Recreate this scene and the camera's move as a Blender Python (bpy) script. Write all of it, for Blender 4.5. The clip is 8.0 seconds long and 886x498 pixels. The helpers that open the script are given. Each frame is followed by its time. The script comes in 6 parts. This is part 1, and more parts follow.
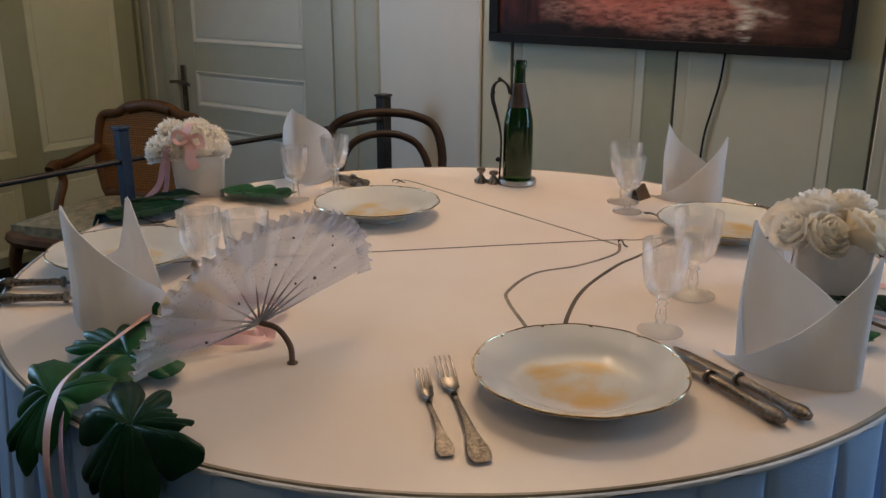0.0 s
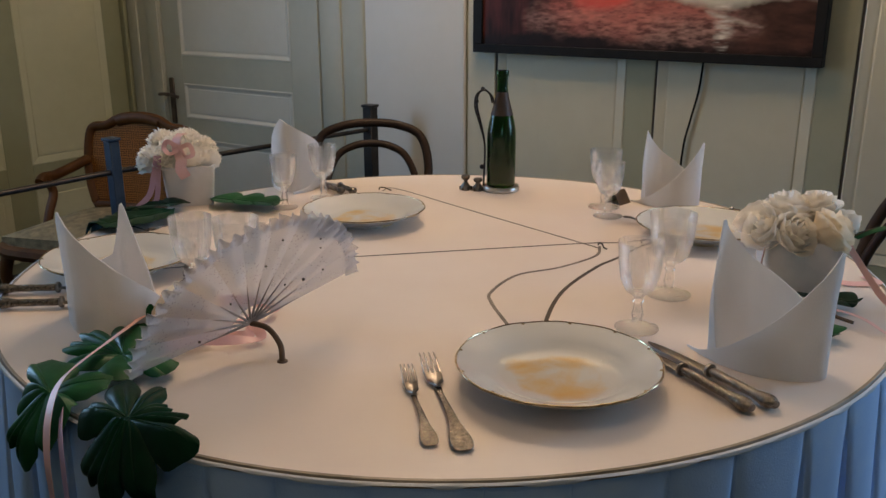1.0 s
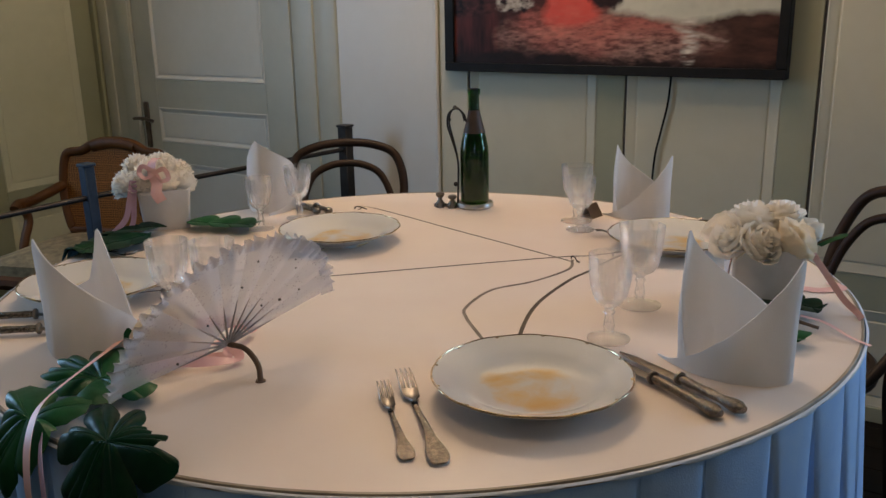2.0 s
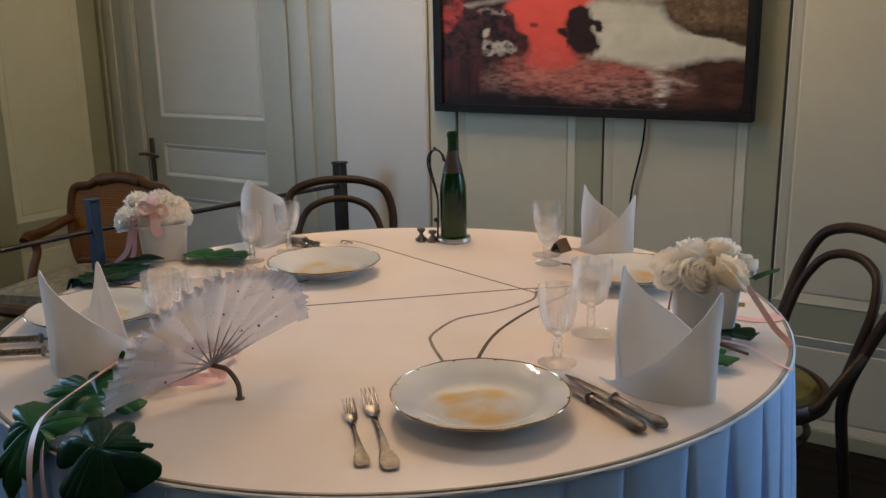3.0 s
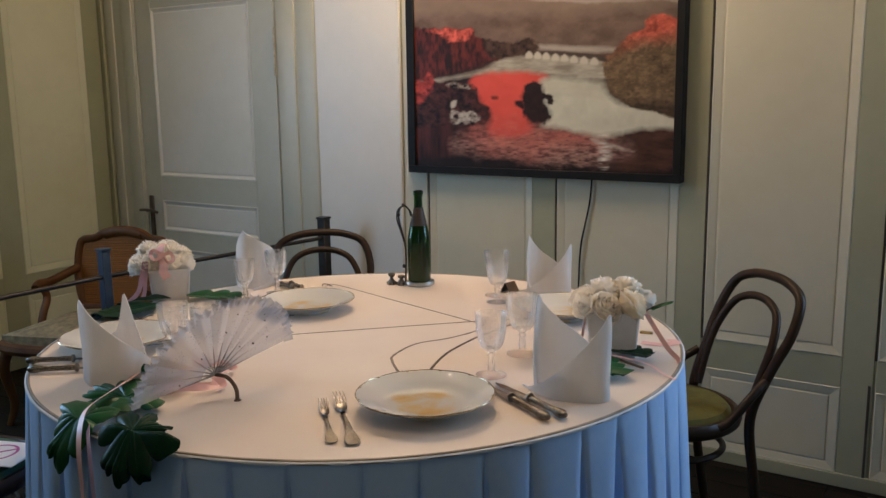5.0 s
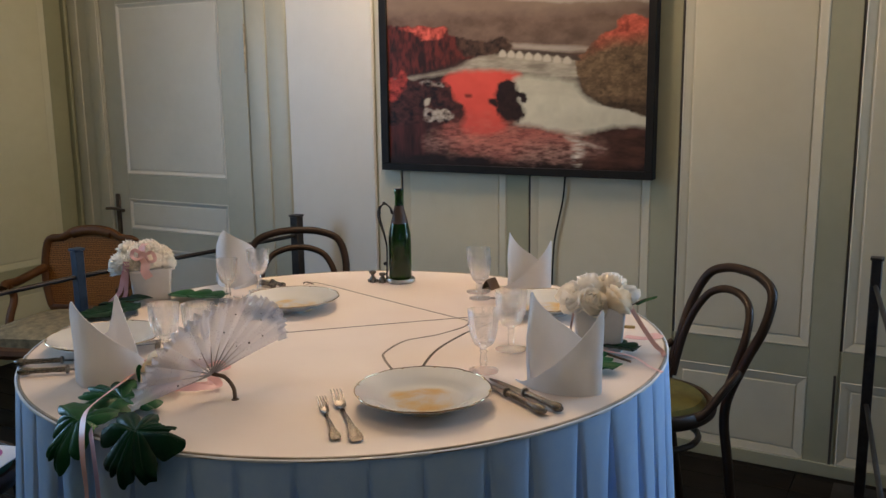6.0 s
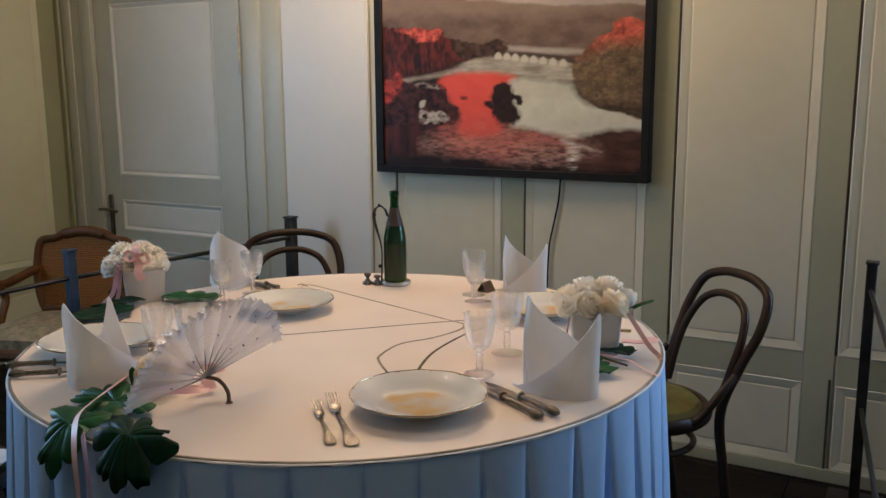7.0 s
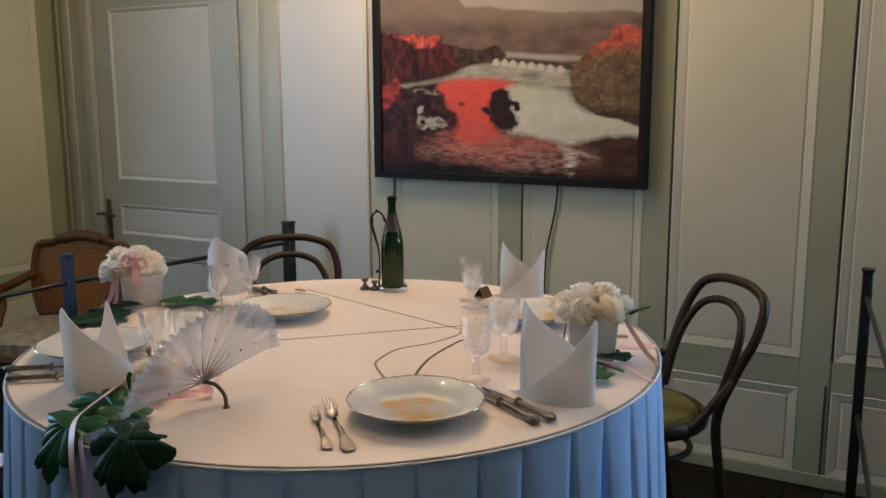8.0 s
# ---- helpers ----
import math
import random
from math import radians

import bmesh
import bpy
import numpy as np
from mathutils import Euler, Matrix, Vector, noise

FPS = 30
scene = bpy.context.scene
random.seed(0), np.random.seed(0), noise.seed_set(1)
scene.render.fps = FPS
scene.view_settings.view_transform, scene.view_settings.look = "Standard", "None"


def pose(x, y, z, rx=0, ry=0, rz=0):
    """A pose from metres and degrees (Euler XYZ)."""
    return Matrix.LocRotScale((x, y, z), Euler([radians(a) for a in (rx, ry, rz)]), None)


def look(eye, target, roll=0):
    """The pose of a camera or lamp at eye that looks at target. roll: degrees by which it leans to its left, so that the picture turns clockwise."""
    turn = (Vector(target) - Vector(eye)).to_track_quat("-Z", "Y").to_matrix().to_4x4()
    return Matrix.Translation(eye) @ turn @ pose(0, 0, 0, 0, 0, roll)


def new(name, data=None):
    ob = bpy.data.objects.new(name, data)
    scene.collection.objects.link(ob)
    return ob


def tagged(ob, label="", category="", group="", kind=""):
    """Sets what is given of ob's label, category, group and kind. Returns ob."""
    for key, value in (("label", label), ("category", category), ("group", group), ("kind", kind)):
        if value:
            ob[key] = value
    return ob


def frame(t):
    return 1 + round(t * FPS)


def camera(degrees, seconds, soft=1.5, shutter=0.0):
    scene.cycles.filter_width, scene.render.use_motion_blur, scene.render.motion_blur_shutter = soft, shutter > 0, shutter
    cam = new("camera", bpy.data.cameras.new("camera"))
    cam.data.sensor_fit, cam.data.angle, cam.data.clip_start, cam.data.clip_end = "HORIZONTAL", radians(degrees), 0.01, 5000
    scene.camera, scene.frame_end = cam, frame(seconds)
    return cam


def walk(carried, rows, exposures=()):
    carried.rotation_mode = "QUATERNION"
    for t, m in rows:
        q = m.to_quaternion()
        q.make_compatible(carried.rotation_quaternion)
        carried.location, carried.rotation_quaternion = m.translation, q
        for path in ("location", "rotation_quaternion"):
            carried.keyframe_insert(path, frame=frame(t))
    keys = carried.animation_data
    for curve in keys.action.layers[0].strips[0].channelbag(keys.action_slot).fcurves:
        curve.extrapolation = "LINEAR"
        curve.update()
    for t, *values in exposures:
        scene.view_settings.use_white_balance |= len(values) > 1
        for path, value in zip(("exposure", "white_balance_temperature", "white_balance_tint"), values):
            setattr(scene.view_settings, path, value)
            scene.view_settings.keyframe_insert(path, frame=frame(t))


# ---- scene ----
cam = camera(54.0, 8.0)
PATH = [
    (0, (0.503, 0.109, 1.336), (-0.595, 1.668, 0.73), 0.2),
    (0.5, (0.527, 0.087, 1.333), (-0.567, 1.653, 0.739), 0.1),
    (1, (0.539, 0.071, 1.337), (-0.542, 1.65, 0.756), -0.1),
    (2.5, (0.606, 0.033, 1.357), (-0.438, 1.658, 0.839), -1.3),
    (3, (0.703, -0.025, 1.385), (-0.368, 1.596, 0.911), -1.0),
    (3.5, (0.831, -0.094, 1.401), (-0.286, 1.512, 0.984), -0.6),
    (4, (0.946, -0.185, 1.415), (-0.186, 1.421, 1.044), -0.2),
    (4.5, (0.995, -0.259, 1.423), (-0.114, 1.368, 1.072), -0.5),
    (6, (0.927, -0.389, 1.444), (-0.047, 1.321, 1.086), -0.7),
    (6.5, (0.92, -0.383, 1.445), (-0.045, 1.331, 1.088), -0.6),
    (7, (0.916, -0.382, 1.443), (-0.045, 1.336, 1.09), -0.4),
    (7.5, (0.919, -0.384, 1.444), (-0.04, 1.336, 1.095), -0.2),
    (8, (0.919, -0.387, 1.445), (-0.038, 1.336, 1.104), -0.2),
]
walk(cam, [(t, look(eye, target, roll)) for t, eye, target, roll in PATH],
     [(0, -0.27), (1.0, -0.24), (2.5, -0.20), (3.5, -0.08), (4.5, -0.02), (8.0, 0.02)])

# ---- world, sun, lamps ----
world = bpy.data.worlds.new("world")
scene.world = world
world.use_nodes = True
sky = world.node_tree.nodes.new("ShaderNodeTexSky")
sky.sky_type, sky.sun_disc, sky.sun_elevation, sky.sun_rotation = "NISHITA", False, radians(35), radians(200)
world.node_tree.links.new(sky.outputs[0], world.node_tree.nodes["Background"].inputs[0])
world.node_tree.nodes["Background"].inputs[1].default_value = 0.08

NORTH, WEST, SOUTH, EAST, CEIL = 2.982, -3.42, -1.35, 2.3, 3.0
TOP = 0.82                      # table top
CX, CY, RAD = -0.378, 1.42, 0.80


def lamp(name, kind, m, power, colour, **settings):
    data = bpy.data.lights.new(name, kind)
    data.energy, data.color = power, colour
    for key, value in settings.items():
        if key == "size":
            data.size = value
        elif key == "size_y":
            data.shape, data.size_y = "RECTANGLE", value
        elif key == "radius":
            data.shadow_soft_size = value
        elif key == "cone":
            data.spot_size, data.spot_blend = radians(value), 1.0
    ob = new(name, data)
    ob.matrix_world = m
    return ob


# daylight: a window in the west wall, one further along the north wall, and a doorway to an added, unseen room
W_LOW, W_HIGH = 0.85, 2.25
SMALL_WIN = (0.43, 1.23)      # along y, in the west wall
NORTH_WIN = (1.34, 2.14)       # along x, in the north wall
ADDED_DOORWAY = (1.20, 2.20, 2.15)
ADDED_ROOM = (0.90, 4.40, -3.75)
ADDED_ROOM_WIN = (2.70, 3.80)
DAY = (0.38, 0.64, 1.0)
lamp("window_daylight", "AREA", look((WEST - 0.12, sum(SMALL_WIN) / 2, 1.55), (-0.9, 0.60, 0.75)), 49, DAY, size=0.74, size_y=1.34)
lamp("window_daylight", "AREA", look((sum(NORTH_WIN) / 2, NORTH + 0.10, 1.55), (0.2, 1.2, 0.95)), 43, DAY, size=0.74, size_y=1.34)
# weak extra daylight through the added room, which is never in view
lamp("window_daylight", "AREA", look((sum(ADDED_ROOM_WIN) / 2, ADDED_ROOM[2] - 0.05, 1.55), (sum(ADDED_ROOM_WIN) / 2 - 0.6, -1, 1.45)), 7, DAY, size=1.04, size_y=1.34)
# the first lamp hangs out of view; the last two are added fill lamps
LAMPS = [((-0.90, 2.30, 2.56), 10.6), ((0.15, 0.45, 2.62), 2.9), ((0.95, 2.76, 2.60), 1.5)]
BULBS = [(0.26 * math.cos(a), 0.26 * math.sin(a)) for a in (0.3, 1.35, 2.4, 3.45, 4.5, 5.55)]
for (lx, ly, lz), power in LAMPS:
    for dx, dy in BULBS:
        lamp("unseen_bulb_light", "POINT", pose(lx + dx, ly + dy, lz), power, (1.0, 0.715, 0.49), radius=0.011)

# ---- materials ----


def material(name, build):
    m = bpy.data.materials.new(name)
    m.use_nodes = True
    nt = m.node_tree
    bsdf = nt.nodes["Principled BSDF"]
    build(nt, bsdf)
    return m


def node(nt, kind, **values):
    n = nt.nodes.new(kind)
    for key, value in values.items():
        n.inputs[key].default_value = value
    return n


def coords(nt, scale=(1, 1, 1)):
    tc = nt.nodes.new("ShaderNodeTexCoord")
    mp = nt.nodes.new("ShaderNodeMapping")
    mp.inputs["Scale"].default_value = scale
    nt.links.new(tc.outputs["Object"], mp.inputs[0])
    return mp.outputs[0]


def ramp(nt, fac, stops):
    r = nt.nodes.new("ShaderNodeValToRGB")
    el = r.color_ramp.elements
    while len(el) < len(stops):
        el.new(0.5)
    for e, (p, c) in zip(el, stops):
        e.position, e.color = p, (*c, 1)
    nt.links.new(fac, r.inputs[0])
    return r.outputs[0]


def noisy(name, a, b, scale, rough=0.5, bump=0.0, bump_scale=None, stretch=(1, 1, 1), metal=0.0, lo=0.35, hi=0.65, fine=None, island=0.0, grain=0.14, **more):
    """Two-scale colour variation between a and b, with fine relief."""
    def build(nt, bsdf):
        co = coords(nt, stretch)
        n1 = node(nt, "ShaderNodeTexNoise", Scale=scale, Detail=6.0, Roughness=0.6)
        nt.links.new(co, n1.inputs["Vector"])
        col = ramp(nt, n1.outputs[0], [(lo, a), (hi, b)])
        n2 = node(nt, "ShaderNodeTexNoise", Scale=fine or scale * 9, Detail=4.0)
        nt.links.new(co, n2.inputs["Vector"])
        mix = nt.nodes.new("ShaderNodeMix")
        mix.data_type, mix.blend_type = "RGBA", "OVERLAY"
        mix.inputs[0].default_value = grain
        nt.links.new(col, mix.inputs[6])
        nt.links.new(n2.outputs[0], mix.inputs[7])
        out = mix.outputs[2]
        if island:
            info = nt.nodes.new("ShaderNodeObjectInfo")
            hsv = nt.nodes.new("ShaderNodeHueSaturation")
            mr = node(nt, "ShaderNodeMapRange")
            mr.inputs[3].default_value, mr.inputs[4].default_value = 1 - island, 1 + island
            nt.links.new(info.outputs["Random"], mr.inputs[0])
            nt.links.new(mr.outputs[0], hsv.inputs["Value"])
            nt.links.new(out, hsv.inputs["Color"])
            out = hsv.outputs[0]
        nt.links.new(out, bsdf.inputs["Base Color"])
        bsdf.inputs["Roughness"].default_value = rough
        bsdf.inputs["Metallic"].default_value = metal
        if bump:
            n3 = node(nt, "ShaderNodeTexNoise", Scale=bump_scale or scale * 12, Detail=5.0)
            nt.links.new(co, n3.inputs["Vector"])
            bp = node(nt, "ShaderNodeBump", Strength=bump, Distance=0.002)
            nt.links.new(n3.outputs[0], bp.inputs["Height"])
            nt.links.new(bp.outputs[0], bsdf.inputs["Normal"])
        for key, value in more.items():
            bsdf.inputs[key.replace("_", " ")].default_value = value
    return material(name, build)


M_PANEL = noisy("cream_panel_paint", (0.57, 0.545, 0.415), (0.615, 0.59, 0.455), 2.2, 0.42, 0.05, 40, grain=0.05)
M_STILE = noisy("grey_green_paint", (0.355, 0.36, 0.25), (0.395, 0.40, 0.28), 2.5, 0.42, 0.05, 40, grain=0.05)
M_DOOR = noisy("door_grey_paint", (0.425, 0.435, 0.355), (0.465, 0.475, 0.395), 2.5, 0.38, 0.05, 40, grain=0.05)
M_DOORPANEL = noisy("door_panel_paint", (0.60, 0.595, 0.52), (0.64, 0.635, 0.56), 2.5, 0.4, 0.05, 40, grain=0.05)
M_WHITEPANEL = noisy("white_panel_paint", (0.625, 0.63, 0.595), (0.67, 0.675, 0.64), 2.0, 0.4, 0.05, 40, grain=0.05)
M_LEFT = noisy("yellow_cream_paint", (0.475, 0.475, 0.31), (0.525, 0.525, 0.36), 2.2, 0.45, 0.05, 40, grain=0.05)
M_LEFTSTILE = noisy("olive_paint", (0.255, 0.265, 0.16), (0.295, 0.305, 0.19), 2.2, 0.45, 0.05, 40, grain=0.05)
M_GAP = noisy("dark_joint", (0.03, 0.025, 0.02), (0.06, 0.05, 0.04), 20, 0.8)
M_CEIL = noisy("ceiling_plaster", (0.32, 0.305, 0.25), (0.37, 0.355, 0.30), 3, 0.85)
M_FLOOR = noisy("dark_floor_wood", (0.005, 0.004, 0.003), (0.012, 0.009, 0.006), 3, 0.6, 0.2, 40, (1, 8, 1), island=0.25, Specular_IOR_Level=0.1)
M_BENT = noisy("dark_bentwood", (0.016, 0.008, 0.004), (0.040, 0.020, 0.009), 5, 0.42, 0.1, 80, (1, 1, 0.3), Specular_IOR_Level=0.25)
M_OAK = noisy("red_brown_wood", (0.052, 0.018, 0.003), (0.105, 0.040, 0.008), 5, 0.5, 0.12, 80, (1, 1, 0.25), Specular_IOR_Level=0.22)
M_OLIVE = noisy("olive_velvet", (0.060, 0.050, 0.003), (0.100, 0.084, 0.007), 18, 0.85, 0.4, 260)
M_GREEN = noisy("green_velvet", (0.02, 0.07, 0.03), (0.04, 0.11, 0.05), 18, 0.85, 0.4, 260)
M_CLOTH = noisy("pale_blue_cloth", (0.43, 0.61, 0.92), (0.50, 0.68, 0.95), 4, 0.8, 0.25, 420)
M_HEM = noisy("white_hem", (0.60, 0.66, 0.74), (0.80, 0.82, 0.84), 9, 0.8, 0.3, 300)
M_TOP = noisy("cream_table_board", (0.79, 0.69, 0.62), (0.84, 0.75, 0.675), 2.0, 0.42, 0.06, 90, fine=5)
M_EDGE = noisy("worn_edge_strip", (0.20, 0.16, 0.11), (0.40, 0.34, 0.26), 9, 0.5)
M_SLOT = noisy("dark_slot", (0.022, 0.016, 0.012), (0.070, 0.050, 0.036), 16, 0.6)
M_WIRE = noisy("grey_slot", (0.10, 0.080, 0.065), (0.25, 0.21, 0.175), 20, 0.6)
M_POT = noisy("white_glazed_pot", (0.69, 0.68, 0.685), (0.75, 0.74, 0.745), 7, 0.45, 0.05, 60)
M_IRON = noisy("dark_iron", (0.018, 0.016, 0.015), (0.045, 0.04, 0.036), 12, 0.42, 0.15, 90, metal=0.6)
M_BLUEIRON = noisy("blue_black_iron", (0.02, 0.035, 0.06), (0.04, 0.065, 0.10), 12, 0.4, 0.15, 90, metal=0.4)
M_SILVER = noisy("worn_silver", (0.14, 0.125, 0.11), (0.30, 0.275, 0.25), 30, 0.34, 0.1, 160, metal=1.0)
M_ORNATE = noisy("ornate_silver", (0.085, 0.072, 0.06), (0.32, 0.29, 0.255), 190, 0.27, 0.8, 330, metal=1.0)
M_TRAY = noisy("bright_silver", (0.50, 0.46, 0.43), (0.66, 0.62, 0.58), 30, 0.30, 0.1, 160, metal=1.0)
M_GOLD = noisy("gold_rim", (0.26, 0.19, 0.11), (0.62, 0.49, 0.32), 70, 0.20, metal=1.0)
M_LABEL = noisy("brown_foil_sleeve", (0.040, 0.026, 0.017), (0.075, 0.048, 0.032), 20, 0.5)
M_BLACK = noisy("black_frame", (0.008, 0.008, 0.008), (0.012, 0.012, 0.012), 14, 0.55, Specular_IOR_Level=0.2)
M_CABLE = noisy("black_cable", (0.008, 0.008, 0.008), (0.02, 0.018, 0.016), 14, 0.75, Specular_IOR_Level=0.1)
M_HINGE = noisy("painted_hinge", (0.36, 0.32, 0.22), (0.55, 0.52, 0.44), 40, 0.5)
M_BRASS = noisy("dull_brass", (0.40, 0.28, 0.12), (0.56, 0.42, 0.2), 16, 0.35, metal=1.0)
M_LOCK = noisy("brown_lock_iron", (0.06, 0.05, 0.045), (0.12, 0.10, 0.085), 14, 0.4, metal=0.7)
M_STICK = noisy("grey_fan_stick", (0.22, 0.19, 0.175), (0.36, 0.32, 0.30), 30, 0.5)
# dark leaf green, with shade on the hanging leaf put into its colour
M_LEAF = noisy("dark_waxy_leaf_with_shade", (0.001, 0.014, 0.006), (0.002, 0.036, 0.014), 9, 0.40, 0.3, 70, Specular_IOR_Level=0.14)
M_LEAF2 = noisy("mid_green_leaf", (0.008, 0.060, 0.020), (0.014, 0.100, 0.036), 9, 0.40, 0.3, 70, Specular_IOR_Level=0.18)
M_STALK = noisy("brown_stalk", (0.08, 0.05, 0.03), (0.16, 0.10, 0.06), 14, 0.6)


def petal(name, a, b, scale=14, bump=0.15, fine=150, share=0.38):
    """Thin cloth: part of the light comes through."""
    m = noisy(name, a, b, scale, 0.75, bump, fine)
    nt = m.node_tree
    bsdf = nt.nodes["Principled BSDF"]
    back = nt.nodes.new("ShaderNodeBsdfTranslucent")
    back.inputs[0].default_value = (*b, 1)
    mix = nt.nodes.new("ShaderNodeMixShader")
    mix.inputs[0].default_value = share
    nt.links.new(bsdf.outputs[0], mix.inputs[1])
    nt.links.new(back.outputs[0], mix.inputs[2])
    nt.links.new(mix.outputs[0], nt.nodes["Material Output"].inputs["Surface"])
    return m


M_PETAL = petal("cream_silk_petal", (0.97, 0.84, 0.64), (0.98, 0.89, 0.73), share=0.45)
M_PETAL2 = petal("ivory_silk_petal", (0.97, 0.91, 0.80), (0.98, 0.94, 0.87), share=0.45)
M_NAPKIN = petal("white_linen", (0.82, 0.81, 0.80), (0.88, 0.87, 0.86), 6, 0.35, 420, 0.45)
M_PINK = noisy("pink_satin", (0.78, 0.44, 0.42), (0.86, 0.56, 0.53), 10, 0.46, 0.1, 90)
M_LILAC = noisy("mauve_satin", (0.50, 0.31, 0.42), (0.60, 0.40, 0.51), 10, 0.48, 0.1, 90)
M_PLASTER = noisy("olive_wall_paint", (0.15, 0.145, 0.09), (0.19, 0.18, 0.12), 3, 0.8)
M_CARD = noisy("white_card", (0.72, 0.72, 0.72), (0.8, 0.8, 0.8), 6, 0.6)
M_PURPLE = noisy("purple_print", (0.35, 0.06, 0.22), (0.45, 0.10, 0.30), 20, 0.6)
M_TABLET = noisy("brown_card", (0.09, 0.055, 0.03), (0.17, 0.11, 0.06), 12, 0.5)
M_SEATWEAVE = noisy("floral_seat_cloth", (0.13, 0.095, 0.045), (0.27, 0.20, 0.10), 28, 0.85, 0.4, 200)


def porcelain(nt, bsdf):
    co = coords(nt)
    n = node(nt, "ShaderNodeTexNoise", Scale=12.0, Detail=4.0, Roughness=0.5, Distortion=0.4)
    nt.links.new(co, n.inputs["Vector"])
    sep = nt.nodes.new("ShaderNodeSeparateXYZ")
    nt.links.new(co, sep.inputs[0])
    ln = nt.nodes.new("ShaderNodeVectorMath")
    ln.operation = "LENGTH"
    nt.links.new(co, ln.inputs[0])
    fade = node(nt, "ShaderNodeMapRange")
    fade.inputs[1].default_value, fade.inputs[2].default_value = 0.058, 0.088
    fade.inputs[3].default_value, fade.inputs[4].default_value = 0.0, 0.34
    nt.links.new(ln.outputs["Value"], fade.inputs[0])
    sub = nt.nodes.new("ShaderNodeMath")
    sub.operation = "SUBTRACT"
    nt.links.new(n.outputs[0], sub.inputs[0])
    nt.links.new(fade.outputs[0], sub.inputs[1])
    col = ramp(nt, sub.outputs[0], [(0.0, (0.64, 0.65, 0.645)), (0.38, (0.64, 0.645, 0.62)), (0.50, (0.66, 0.53, 0.34)), (0.64, (0.68, 0.44, 0.18))])
    nt.links.new(col, bsdf.inputs["Base Color"])
    bsdf.inputs["Roughness"].default_value = 0.02
    bsdf.inputs["Specular IOR Level"].default_value = 0.6


M_PLATE = material("glazed_porcelain_with_food_traces", porcelain)


def glass_of(colour, rough=0.02):
    def build(nt, bsdf):
        bsdf.inputs["Base Color"].default_value = (*colour, 1)
        bsdf.inputs["Roughness"].default_value = rough
        bsdf.inputs["Transmission Weight"].default_value = 1.0
        bsdf.inputs["IOR"].default_value = 1.5
    return build




def crystal(nt, bsdf):
    """Thin cut glass: clear with Fresnel gloss, part of it bending the light."""
    clear = nt.nodes.new("ShaderNodeBsdfTransparent")
    clear.inputs[0].default_value = (0.995, 0.995, 0.995, 1)
    gloss = nt.nodes.new("ShaderNodeBsdfGlossy")
    gloss.inputs["Roughness"].default_value = 0.03
    thin = nt.nodes.new("ShaderNodeMixShader")
    edge = node(nt, "ShaderNodeFresnel", IOR=1.5)
    part_of = nt.nodes.new("ShaderNodeMath")
    part_of.operation = "MULTIPLY"
    part_of.inputs[1].default_value = 0.50
    nt.links.new(edge.outputs[0], part_of.inputs[0])
    nt.links.new(part_of.outputs[0], thin.inputs[0])
    nt.links.new(clear.outputs[0], thin.inputs[1])
    nt.links.new(gloss.outputs[0], thin.inputs[2])
    bend = node(nt, "ShaderNodeBsdfGlass", Roughness=0.01, IOR=1.5)
    both = nt.nodes.new("ShaderNodeMixShader")
    both.inputs[0].default_value = 0.30
    nt.links.new(thin.outputs[0], both.inputs[1])
    nt.links.new(bend.outputs[0], both.inputs[2])
    through_ = nt.nodes.new("ShaderNodeBsdfTranslucent")
    through_.inputs[0].default_value = (0.95, 0.95, 0.95, 1)
    white = nt.nodes.new("ShaderNodeBsdfDiffuse")
    white.inputs[0].default_value = (0.95, 0.95, 0.95, 1)
    frost = nt.nodes.new("ShaderNodeMixShader")
    frost.inputs[0].default_value = 0.72
    nt.links.new(through_.outputs[0], frost.inputs[1])
    nt.links.new(white.outputs[0], frost.inputs[2])
    last = nt.nodes.new("ShaderNodeMixShader")
    last.inputs[0].default_value = 0.035
    nt.links.new(both.outputs[0], last.inputs[1])
    nt.links.new(frost.outputs[0], last.inputs[2])
    nt.links.new(last.outputs[0], nt.nodes["Material Output"].inputs["Surface"])


M_CRYSTAL = material("cut_crystal", crystal)
M_BOTTLE = material("green_bottle_glass", glass_of((0.036, 0.17, 0.010), 0.10))


def lace(nt, bsdf):
    co = coords(nt)
    v = node(nt, "ShaderNodeTexVoronoi", Scale=190.0)
    nt.links.new(co, v.inputs["Vector"])
    n = node(nt, "ShaderNodeTexNoise", Scale=36.0, Detail=4.0)
    nt.links.new(co, n.inputs["Vector"])
    add = nt.nodes.new("ShaderNodeMath")
    add.operation = "ADD"
    nt.links.new(v.outputs["Distance"], add.inputs[0])
    nt.links.new(n.outputs[0], add.inputs[1])
    a = ramp(nt, add.outputs[0], [(0.40, (0.24, 0.24, 0.24)), (0.75, (0.56, 0.56, 0.56))])
    nt.links.new(a, bsdf.inputs["Alpha"])
    bsdf.inputs["Base Color"].default_value = (0.74, 0.71, 0.73, 1)
    bsdf.inputs["Roughness"].default_value = 0.8


M_LACE = material("white_lace", lace)


